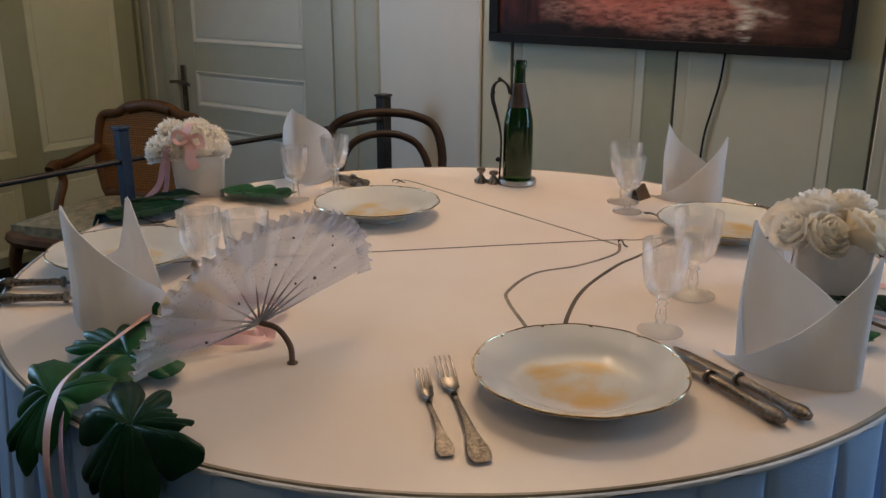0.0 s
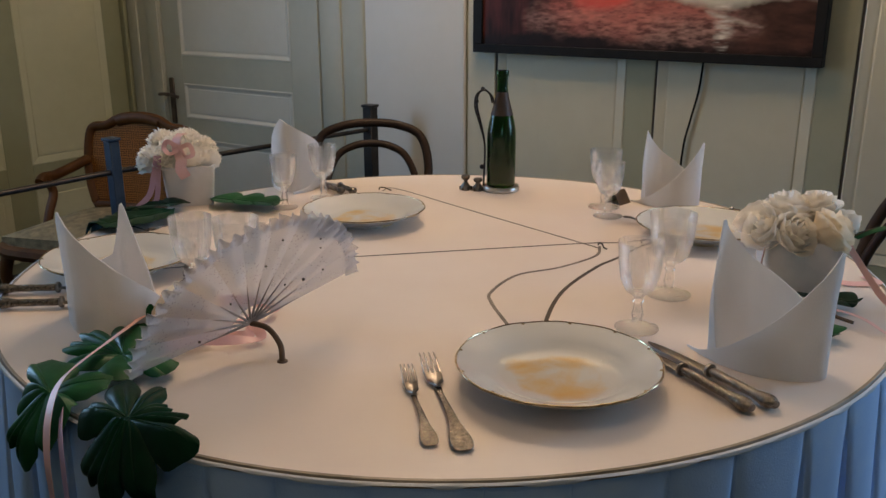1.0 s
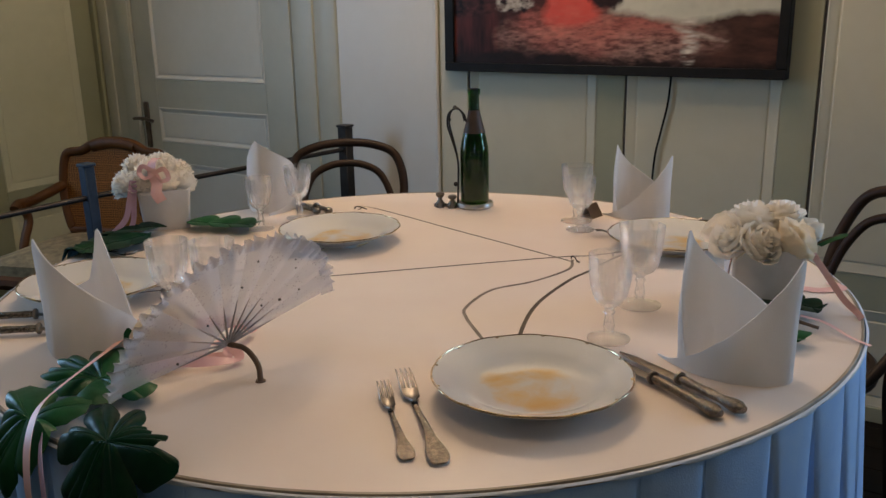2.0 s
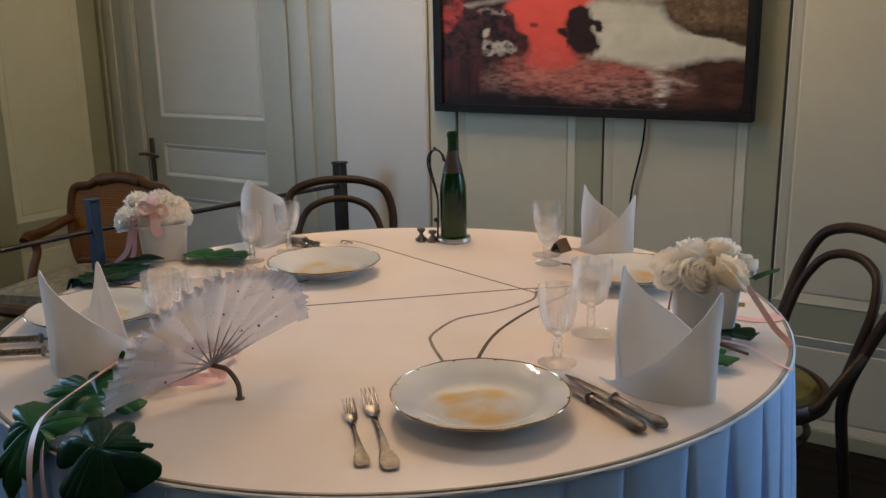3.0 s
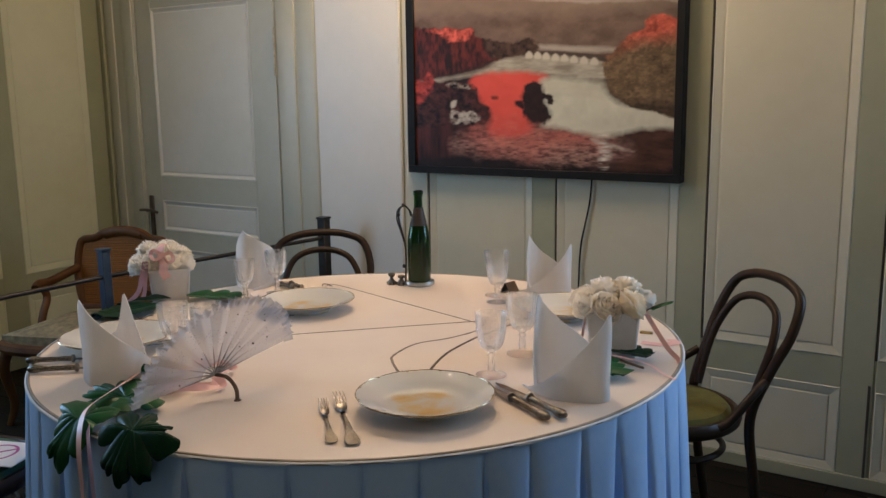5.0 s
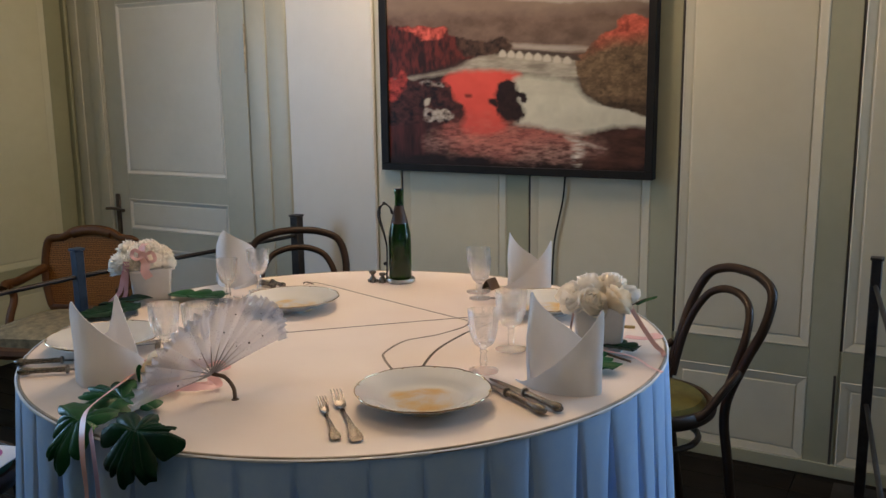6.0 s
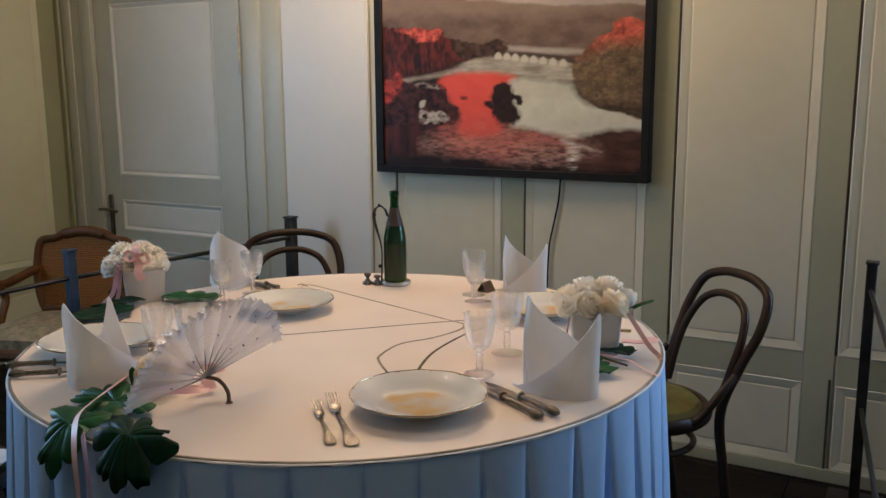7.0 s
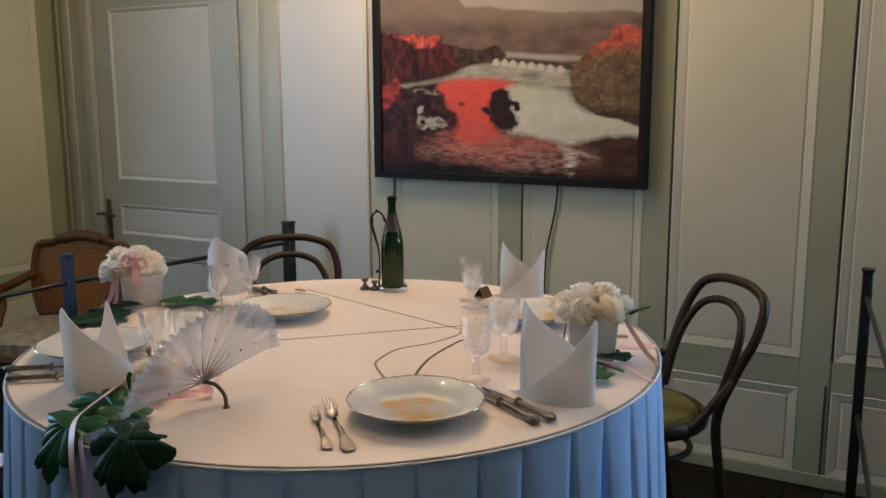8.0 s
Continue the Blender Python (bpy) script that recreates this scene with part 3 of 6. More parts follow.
for hx, hy, turn in ((-0.852, 1.826, 20), (-0.160, 1.668, -35), (-0.094, 1.745, 60)):
    bm = bmesh.new()
    tube(bm, smooth_line([(-0.012, 0, 0.0012), (-0.010, 0.002, 0.007), (0.004, 0, 0.008), (0.016, -0.003, 0.0045), (0.021, 0.002, 0.0015)], 4), 0.0016, 6)
    bmesh.ops.transform(bm, matrix=pose(hx - CX, hy - CY, TOP, 0, 0, turn), verts=bm.verts)
    part("wire_hook", bm, M_SLOT, table, "small dark wire hook at a slot")
skirt = thing("table_skirt", pose(CX, CY, 0), "pale blue pleated cloth skirt pinned round the table", "tablecloth")
PLEATS = 47
rng = random.Random(4)
tilt = [rng.uniform(-1, 1) for _ in range(PLEATS + 1)]
tilt[PLEATS] = tilt[0]
gape = [rng.uniform(0.55, 1.35) for _ in range(PLEATS + 1)]
gape[PLEATS] = gape[0]
shift = [rng.uniform(-0.12, 0.12) for _ in range(PLEATS + 1)]
shift[PLEATS] = shift[0]
rows = []
for h in range(19):
    z = TOP - 0.006 - (TOP - 0.040) * (h / 18) ** 1.5
    drop = (TOP - z) / TOP
    flare = 0.003 + 0.050 * drop ** 1.1
    row = []
    for p in range(PLEATS):
        sides = []
        for q in (p, p + 1):
            sides.append(((q + shift[q] + 0.10 * tilt[q] * drop), min(0.17, 0.007 + 0.42 * gape[q] * drop ** 0.9)))
        (ua, ga), (ub, gb) = sides
        ub_ = ub - gb
        ua_ = ua + ga
        deep_a = 0.002 + 0.055 * min(1.0, max(0.0, drop - 0.04) * 2.6) * gape[p]
        bulge = 0.011 * drop ** 0.5 * (0.6 + 0.6 * gape[p])
        pts = [(ua, -deep_a), (ua + ga * 0.55, -deep_a * 0.8), (ua + ga * 0.92, -0.35 * deep_a), (ua_, -0.001)]
        for f in (0.06, 0.16, 0.32, 0.5, 0.68, 0.84, 0.94):
            dent = 0.005 * drop * math.sin(f * 9 + p * 2.3 + 5 * drop)
            pts.append((ua_ + (ub_ - ua_) * f, bulge * math.sin(math.pi * f) ** 0.42 + dent))
        pts += [(ub_, -0.001), (ub - gb * 0.92, -0.35 * (0.002 + 0.055 * min(1.0, max(0.0, drop - 0.04) * 2.6) * gape[p + 1])), (ub - gb * 0.55, -0.8 * (0.002 + 0.055 * min(1.0, max(0.0, drop - 0.04) * 2.6) * gape[p + 1]))]
        for u, d in pts:
            a = 2 * math.pi * u / PLEATS
            r = RAD + flare + d
            r = max(r, RAD + 0.0022) if z > TOP - 0.032 else r
            row.append((r * math.cos(a), r * math.sin(a), z))
    row.append(row[0])
    rows.append(row)
bm = bmesh.new()
grid(bm, rows)
bmesh.ops.remove_doubles(bm, verts=bm.verts, dist=1e-5)
part("cloth", bm, M_CLOTH, skirt)
bm = bmesh.new()
rows = []
for h in range(4):
    row = []
    for k in range(481):
        a = 2 * math.pi * (k % 480) / 480
        n1 = noise.noise(Vector((math.cos(a) * 9, math.sin(a) * 9, 0.4)))
        n2 = noise.noise(Vector((math.cos(a) * 17, math.sin(a) * 17, 3)))
        low = 0.0026 + 0.0044 * min(1.0, max(0.0, 0.5 + 2.4 * n2))
        r = RAD + (0.0022, 0.0052, 0.0064, 0.0060)[h] + 0.0010 * n1
        row.append((r * math.cos(a), r * math.sin(a), TOP + (-0.0008, -0.0018, -0.5 * low - 0.0012, -low)[h]))
    rows.append(row)
grid(bm, rows)
bmesh.ops.remove_doubles(bm, verts=bm.verts, dist=1e-5)
part("hem", bm, M_HEM, skirt, "white gathered hem")

# ---- chairs ----


def bentwood_chair(m, label, seat_mat, group="bentwood chairs round the table", wide=1.0, tall=1.0, lean=1.0):
    """Origin on the floor under the seat's middle; it faces -y."""
    ch = thing("bentwood_chair", m, label, "chair", group)
    bm = bmesh.new()
    tube(bm, [(0.205 * math.cos(a), 0.20 * math.sin(a), 0.445) for a in [2 * math.pi * k / 40 for k in range(40)]], 0.019, 10, True, 1.25)
    part("seat_ring", bm, M_BENT, ch)
    bm = bmesh.new()
    lathe(bm, [(0, 0.43), (0.185, 0.43), (0.192, 0.455), (0.175, 0.475), (0.10, 0.488), (0, 0.492)], 36)
    part("seat", bm, seat_mat, ch, "olive velvet seat pad")

    def back(x, y, z):
        """A point of the bent back, with this chair's width, height and lean above the seat."""
        return (x * wide, y, z) if z < 0.45 else (x * wide, 0.182 + (y - 0.182) * lean, 0.45 + (z - 0.45) * tall)
    # outer hoop with the rear legs
    half = [(0.165, 0.245, 0.0), (0.170, 0.205, 0.25), (0.170, 0.182, 0.45), (0.184, 0.228, 0.60), (0.202, 0.278, 0.722), (0.176, 0.318, 0.822), (0.098, 0.333, 0.860)]
    pts = [(-a, b, c) for a, b, c in half] + [(0, 0.337, 0.869)] + half[::-1]
    bm = bmesh.new()
    tube(bm, smooth_line([back(*p) for p in pts], 8), 0.0155, 12)
    part("back_hoop", bm, M_BENT, ch)
    half = [(0.148, 0.186, 0.47), (0.158, 0.222, 0.60), (0.152, 0.254, 0.690), (0.118, 0.282, 0.762), (0.062, 0.294, 0.794)]
    pts = [(-a, b, c) for a, b, c in half] + [(0, 0.298, 0.802)] + half[::-1]
    bm = bmesh.new()
    tube(bm, smooth_line([back(*p) for p in pts], 8), 0.0130, 10)
    part("inner_hoop", bm, M_BENT, ch)
    for s in (-1, 1):
        bm = bmesh.new()
        line = smooth_line([(s * 0.135, -0.135, 0.44), (s * 0.15, -0.155, 0.25), (s * 0.165, -0.185, 0.0)], 5)
        tube(bm, line, [0.020 - 0.009 * i / (len(line) - 1) for i in range(len(line))], 10)
        part("leg", bm, M_BENT, ch)
        bm = bmesh.new()
        tube(bm, smooth_line([(s * 0.186, 0.212, 0.575), (s * 0.205, 0.145, 0.53), (s * 0.208, 0.075, 0.465), (s * 0.200, 0.03, 0.45)], 5), 0.0135, 10)
        part("brace", bm, M_BENT, ch)
    bm = bmesh.new()
    tube(bm, [(0.150 * math.cos(a), 0.160 * math.sin(a) + 0.012, 0.335) for a in [2 * math.pi * k / 36 for k in range(36)]], 0.0105, 8, True)
    part("foot_ring", bm, M_BENT, ch)
    return ch


def facing(x, y, tx, ty, z=0.0):
    """A pose whose -y looks from x, y to tx, ty."""
    return pose(x, y, z, 0, 0, math.degrees(math.atan2(ty - y, tx - x)) + 90)


bentwood_chair(pose(0.165, 2.268, 0, 0, 0, -42.9), "dark bentwood chair with olive velvet seat near the panelled wall", M_OLIVE, wide=0.96, tall=0.962, lean=1.10)
bentwood_chair(facing(-1.205, 2.215, -0.50, 1.36), "dark bentwood chair pulled back behind the bottle", M_OLIVE)


def armchair(m):
    ch = thing("armchair", m, "carved red-brown wooden armchair with woven cane back", "armchair")
    bm = bmesh.new()
    # frame of the back, with a crested top
    prof = [(-0.205, 0.50), (-0.235, 0.60), (-0.245, 0.70), (-0.235, 0.80), (-0.21, 0.830), (-0.15, 0.838), (-0.09, 0.868), (0, 0.880), (0.09, 0.868), (0.15, 0.838), (0.21, 0.830), (0.235, 0.80), (0.245, 0.70), (0.235, 0.60), (0.205, 0.50)]
    lean = lambda x, z: (1.0 * x, 0.20 + 0.16 * (z - 0.45), z - 0.070)
    tube(bm, smooth_line([lean(*p) for p in prof], 5), 0.024, 10, True, 0.8)
    part("back_frame", bm, M_OAK, ch)
    bm = bmesh.new()
    tube(bm, smooth_line([lean(*p) for p in [(-0.10, 0.858), (-0.05, 0.870), (0, 0.874), (0.05, 0.870), (0.10, 0.858)]], 5), 0.026, 10)
    part("crest", bm, M_OAK, ch)
    bm = bmesh.new()
    line = smooth_line([Vector(lean(x * 0.96, z)) for x, z in prof], 3)
    vs = [bm.verts.new(p) for p in line]
    bm.faces.new(vs)
    bmesh.ops.triangulate(bm, faces=bm.faces[:])
    thicken(bm, 0.006)
    part("cane_panel", bm, M_CANE, ch, "reddish woven cane panel", False)
    bm = bmesh.new()
    rows = []
    for j in range(9):
        v = j / 8
        w = 0.29 - 0.06 * v
        rows.append([(w * (2 * i / 10 - 1), -0.28 + 0.50 * v, 0.415 + 0.035 * (1 - (2 * i / 10 - 1) ** 4) * (1 - (2 * v - 1) ** 4)) for i in range(11)])
    grid(bm, rows)
    r = bmesh.ops.extrude_face_region(bm, geom=bm.faces[:])
    for v in r["geom"]:
        if isinstance(v, bmesh.types.BMVert):
            v.co.z = 0.37
    part("seat", bm, M_SEATWEAVE, ch, "worn floral seat cushion")
    bm = bmesh.new()
    tube(bm, smooth_line([(-0.29, -0.28, 0.365), (0, -0.305, 0.355), (0.29, -0.28, 0.365), (0.25, 0, 0.365), (0.225, 0.22, 0.365), (0, 0.23, 0.365), (-0.225, 0.22, 0.365), (-0.25, 0, 0.365)], 4, True), 0.028, 8, True)
    part("seat_rail", bm, M_OAK, ch)
    for s in (-1, 1):
        bm = bmesh.new()
        tube(bm, smooth_line([(s * 0.24, 0.222, 0.625), (s * 0.262, 0.14, 0.604), (s * 0.285, 0.06, 0.586), (s * 0.293, 0.00, 0.588), (s * 0.290, -0.03, 0.572)], 5), 0.021, 10)
        part("armrest", bm, M_OAK, ch)
        bm = bmesh.new()
        tube(bm, smooth_line([(s * 0.290, 0.005, 0.584), (s * 0.280, 0.03, 0.52), (s * 0.270, -0.02, 0.45), (s * 0.266, -0.06, 0.37)], 5), 0.018, 10)
        part("arm_support", bm, M_OAK, ch)
        for yy, q in ((-0.26, 0.27), (0.20, 0.21)):
            bm = bmesh.new()
            d = -1 if yy < 0 else 1
            line = smooth_line([(s * q, yy, 0.37), (s * (q + 0.02), yy + d * 0.025, 0.26), (s * q, yy + d * 0.005, 0.10), (s * (q + 0.015), yy + d * 0.03, 0.0)], 5)
            tube(bm, line, [0.028 - 0.014 * i / (len(line) - 1) for i in range(len(line))], 10)
            part("leg", bm, M_OAK, ch)
    return ch


armchair(pose(-2.50, 2.125, 0, 0, 0, 20))

# ---- barrier posts ----
POST_H = 0.875


def post(name, x, y, w, mat, label):
    p = thing(name, pose(x, y, 0), label, "barrier post", "barrier posts")
    bm = bmesh.new()
    box(bm, -w / 2, w / 2, -w / 2, w / 2, 0.008, POST_H - 0.01, 0.003)
    part("shaft", bm, mat, p)
    bm = bmesh.new()
    box(bm, -w / 2 - 0.004, w / 2 + 0.004, -w / 2 - 0.004, w / 2 + 0.004, POST_H - 0.01, POST_H, 0.002)
    part("cap", bm, mat, p)
    bm = bmesh.new()
    box(bm, -0.09, 0.09, -0.09, 0.09, 0, 0.008, 0.002)
    part("foot_plate", bm, mat, p)
    return p


post("barrier_post", -1.70, 2.82, 0.045, M_IRON, "dark iron barrier post behind the bentwood chair")
post("barrier_post", -1.883, 1.741, 0.036, M_BLUEIRON, "blue-black iron barrier post before the armchair")
post("barrier_post", 0.777, 2.833, 0.034, M_IRON, "thin dark iron barrier post by the wall")
post("barrier_post", 1.02, 0.75, 0.028, M_IRON, "thin dark iron barrier post near the visitor side")


def rail(pts, r, label):
    bm = bmesh.new()
    tube(bm, pts, r, 10)
    ob = link("barrier_rail", bm, M_IRON)
    return tagged(ob, label, "barrier rail", "barrier rails")


rail([(-1.70, 2.82, 0.775), (-1.883, 1.741, 0.765), (-1.888, 1.30, 0.765), (-1.90, 0.2, 0.765)], 0.009, "thin dark iron rail between the posts")
rail([(0.777, 2.833, 0.775), (1.02, 0.75, 0.775)], 0.008, "thin dark iron rail beside the chair")
rail([(0.777, 2.833, 0.355), (1.02, 0.75, 0.355)], 0.008, "thin dark iron lower rail beside the chair")

# ---- picture ----
PX0, PX1, PZ0, PZ1 = -1.278, -0.028, 1.093, 2.03
PW, PH = PX1 - PX0, PZ1 - PZ0
D = 0.055
pic = thing("framed_picture", pose((PX0 + PX1) / 2, NORTH, PZ0), "black-framed landscape picture with red river and pale waterfall", "picture")
for x0, x1, z0, z1 in ((-PW / 2, PW / 2, 0, 0.032), (-PW / 2, PW / 2, PH - 0.032, PH), (-PW / 2, -PW / 2 + 0.04, 0.032, PH - 0.032), (PW / 2 - 0.032, PW / 2, 0.032, PH - 0.032)):
    bm = bmesh.new()
    box(bm, x0, x1, -D, 0, z0, z1, 0.002)
    part("frame_side", bm, M_BLACK, pic)

NU, NV = 420, 310
uu, vv = np.meshgrid(np.linspace(0, 1, NU), np.linspace(0, 1, NV))
prng = np.random.RandomState(7)


def lattice(nu, nv):
    """Smooth random values over the print, about nu by nv bumps."""
    g = prng.rand(nv + 3, nu + 3)
    x, y = uu * nu, vv * nv
    xi, yi = x.astype(int), y.astype(int)
    fx, fy = x - xi, y - yi
    fx, fy = fx * fx * (3 - 2 * fx), fy * fy * (3 - 2 * fy)
    return (g[yi, xi] * (1 - fx) + g[yi, xi + 1] * fx) * (1 - fy) + (g[yi + 1, xi] * (1 - fx) + g[yi + 1, xi + 1] * fx) * fy


def cloud(nu, nv, octaves=4):
    total, amp, acc = 0, 1.0, 0
    for k in range(octaves):
        acc = acc + amp * lattice(nu * 2 ** k, nv * 2 ** k)
        total += amp
        amp *= 0.6
    return acc / total


def shape_mask(pts, soft=0.006, ragged=0.012, bumps=26):
    """1 inside the outline, 0 outside, with a soft and uneven edge."""
    line = [(p.x, p.z) for p in smooth_line([(u, 0, v) for u, v in pts], 4, True)]
    inside = np.zeros(uu.shape, bool)
    dist = np.full(uu.shape, 9.0)
    for (ax, ay), (bx, by) in zip(line, line[1:] + line[:1]):
        hit = ((ay > vv) != (by > vv)) & (uu < (bx - ax) * (vv - ay) / (by - ay + 1e-12) + ax)
        inside ^= hit
        dx, dy = bx - ax, by - ay
        t = np.clip(((uu - ax) * dx + (vv - ay) * dy) / (dx * dx + dy * dy + 1e-12), 0, 1)
        dist = np.minimum(dist, np.hypot(uu - ax - t * dx, vv - ay - t * dy))
    sd = np.where(inside, dist, -dist) + ragged * 2 * (cloud(bumps, bumps, 4) - 0.5)
    return np.clip(sd / soft * 0.5 + 0.5, 0, 1)


def clumps(count, size):
    """Uneven rounded crowns one before the other, each light above and dark below."""
    tone = np.full(uu.shape, 0.1)
    wx, wy = uu + 0.055 * (cloud(26, 26, 3) - 0.5), vv + 0.075 * (cloud(26, 34, 3) - 0.5)
    spots = sorted(((prng.uniform(0.75, 1.02), prng.uniform(0.26, 0.69), prng.uniform(0.6, 1.35)) for _ in range(count)), key=lambda q: -q[1])
    for cx, cy, k in spots:
        r = size * k * (1.2 - 0.5 * (cy - 0.26) / (0.69 - 0.26))
        dx, dy = (wx - cx) / r, (wy - cy) * 0.76 / r
        d2 = dx * dx + dy * dy
        shade = 0.16 + 0.42 * (1 - d2) + 0.24 * dy - 0.12 * dx
        cover = np.clip((1 - d2) / 0.35, 0, 1)
        tone = tone * (1 - cover) + shade * cover
    return np.clip(tone, 0, 1)


rgb = np.zeros((NV, NU, 3))


def lay(mask, dark, light, tone):
    global rgb
    tone = np.clip(tone, 0, 1)[..., None]
    rgb = rgb * (1 - mask[..., None]) + (np.array(dark) * (1 - tone) + np.array(light) * tone) * mask[..., None]


def contrast(f, k=2.2):
    return np.clip((f - 0.5) * k + 0.5, 0, 1)


full = np.ones(uu.shape)
lay(full, (0.014, 0.007, 0.006), (0.050, 0.024, 0.019), contrast(cloud(10, 40)))
lay(shape_mask([(-0.081, 1.029), (1.105, 0.912), (1.118, 0.512), (0.778, 0.527), (0.528, 0.55), (0.304, 0.568), (-0.089, 0.553)], 0.01, 0.004, 26), (0.13, 0.096, 0.076), (0.22, 0.165, 0.132), 0.35 + 0.65 * contrast(cloud(8, 10), 1.4))
lay(shape_mask([(-0.086, 0.738), (0.211, 0.729), (0.526, 0.715), (0.734, 0.712), (0.891, 0.718), (1.111, 0.709), (1.118, 0.512), (0.778, 0.532), (0.528, 0.556), (-0.089, 0.559)], 0.03, 0.02, 26), (0.095, 0.066, 0.052), (0.165, 0.116, 0.090), contrast(cloud(16, 20)))
lay(shape_mask([(0.339, 0.821), (0.439, 0.793), (0.526, 0.777), (0.632, 0.757), (0.734, 0.75), (0.813, 0.747), (0.909, 0.746), (1.093, 0.742), (1.086, 0.96), (0.372, 1.036)], 0.006, 0.008, 26), (0.24, 0.215, 0.185), (0.36, 0.33, 0.29), cloud(5, 9))
lay(shape_mask([(0.495, 0.58), (0.654, 0.566), (0.797, 0.553), (0.789, 0.532), (0.655, 0.543), (0.528, 0.558)], 0.008, 0.005, 26), (0.30, 0.27, 0.235), (0.42, 0.39, 0.34), cloud(12, 30))
lay(shape_mask([(0.037, 0.431), (0.21, 0.454), (0.304, 0.482), (0.368, 0.52), (0.463, 0.534), (0.506, 0.535), (0.778, 0.497), (0.779, 0.422), (0.657, 0.42), (0.529, 0.43), (0.304, 0.447), (0.21, 0.438), (0.062, 0.414)], 0.01, 0.006, 26), (0.22, 0.205, 0.165), (0.42, 0.40, 0.335), contrast(cloud(16, 44, 3)))
trees = shape_mask([(-0.087, 0.695), (0.053, 0.683), (0.246, 0.672), (0.267, 0.635), (0.309, 0.616), (0.346, 0.58), (0.418, 0.565), (0.435, 0.543), (0.386, 0.53), (0.323, 0.514), (0.276, 0.494), (0.205, 0.473), (0.1, 0.45), (-0.091, 0.439)], 0.006, 0.016, 34)
lay(trees, (0.020, 0.008, 0.006), (0.12, 0.022, 0.015), contrast(cloud(70, 22, 3), 2.2))
lay(shape_mask([(0.304, 0.611), (0.418, 0.596), (0.48, 0.614), (0.519, 0.578), (0.497, 0.545), (0.418, 0.53), (0.332, 0.525)], 0.006, 0.014, 34), (0.018, 0.011, 0.008), (0.085, 0.048, 0.032), contrast(cloud(50, 40, 3), 2.2))
lay(trees * shape_mask([(0.065, 0.685), (0.244, 0.676), (0.236, 0.624), (0.15, 0.617), (0.114, 0.652), (0.065, 0.666)], 0.006, 0.012, 40), (0.20, 0.030, 0.022), (0.66, 0.13, 0.095), contrast(cloud(50, 40, 3)))
streak = contrast(cloud(40, 100, 3), 2.2)
lay(shape_mask([(-0.095, 0.221), (0.208, 0.212), (0.256, 0.157), (0.232, 0.057), (0.207, 0.014), (-0.099, -0.031)], 0.03, 0.02, 26), (0.016, 0.007, 0.006), (0.085, 0.022, 0.018), contrast(cloud(40, 6, 3)))
lay(shape_mask([(0.744, 0.14), (0.864, 0.174), (1.091, 0.21), (1.097, 0.008), (0.848, -0.001), (0.786, 0.042)], 0.04, 0.03, 26), (0.030, 0.014, 0.010), (0.095, 0.040, 0.028), contrast(cloud(12, 30)))
foam = shape_mask([(0.213, 0.15), (0.351, 0.187), (0.486, 0.182), (0.639, 0.173), (0.723, 0.149), (0.825, 0.109), (0.776, 0.063), (0.704, 0.023), (0.576, 0.016), (0.442, 0.031), (0.303, 0.058), (0.198, 0.082)], 0.05, 0.04, 12)
lay(foam, (0.085, 0.040, 0.034), (0.40, 0.235, 0.195), streak)
lay(shape_mask([(0.238, 0.412), (0.28, 0.455), (0.419, 0.458), (0.546, 0.446), (0.529, 0.409), (0.486, 0.396), (0.459, 0.351), (0.463, 0.298), (0.477, 0.23), (0.5, 0.19), (0.455, 0.157), (0.351, 0.155), (0.317, 0.192), (0.332, 0.263), (0.295, 0.307), (0.268, 0.365)], 0.014, 0.012, 26), (0.56, 0.066, 0.048), (0.74, 0.108, 0.082), cloud(9, 9))
lay(shape_mask([(0.268, 0.186), (0.486, 0.19), (0.628, 0.183), (0.744, 0.14), (0.618, 0.125), (0.442, 0.08), (0.291, 0.108)], 0.07, 0.04, 12) * (0.35 + 0.65 * streak), (0.36, 0.070, 0.055), (0.70, 0.22, 0.17), cloud(40, 50))
lay(shape_mask([(0.529, 0.415), (0.615, 0.424), (0.699, 0.412), (0.756, 0.401), (0.769, 0.351), (0.801, 0.32), (0.862, 0.296), (1.071, 0.258), (1.073, 0.204), (0.922, 0.198), (0.844, 0.181), (0.764, 0.166), (0.681, 0.176), (0.596, 0.2), (0.535, 0.207), (0.56, 0.259), (0.548, 0.298), (0.536, 0.351)], 0.016, 0.012, 26), (0.40, 0.41, 0.335), (0.64, 0.64, 0.53), 0.25 + 0.75 * contrast(cloud(12, 9, 4), 1.5))
lay(shape_mask([(0.54, 0.409), (0.636, 0.412), (0.739, 0.396), (0.739, 0.386), (0.636, 0.4), (0.54, 0.395)], 0.016, 0.012, 26) * 0.5, (0.30, 0.31, 0.25), (0.40, 0.41, 0.34), full)
lay(shape_mask([(0.558, 0.385), (0.649, 0.387), (0.752, 0.369), (0.752, 0.359), (0.649, 0.373), (0.558, 0.372)], 0.016, 0.012, 26) * 0.5, (0.30, 0.31, 0.25), (0.40, 0.41, 0.34), full)
lay(shape_mask([(0.575, 0.361), (0.662, 0.361), (0.765, 0.34), (0.765, 0.33), (0.662, 0.348), (0.575, 0.348)], 0.016, 0.012, 26) * 0.5, (0.30, 0.31, 0.25), (0.40, 0.41, 0.34), full)
lay(shape_mask([(0.712, 0.151), (0.764, 0.137), (0.835, 0.109), (0.869, 0.095), (0.826, 0.101), (0.744, 0.126)], 0.006, 0.004, 26), (0.22, 0.16, 0.13), (0.46, 0.38, 0.32), streak)
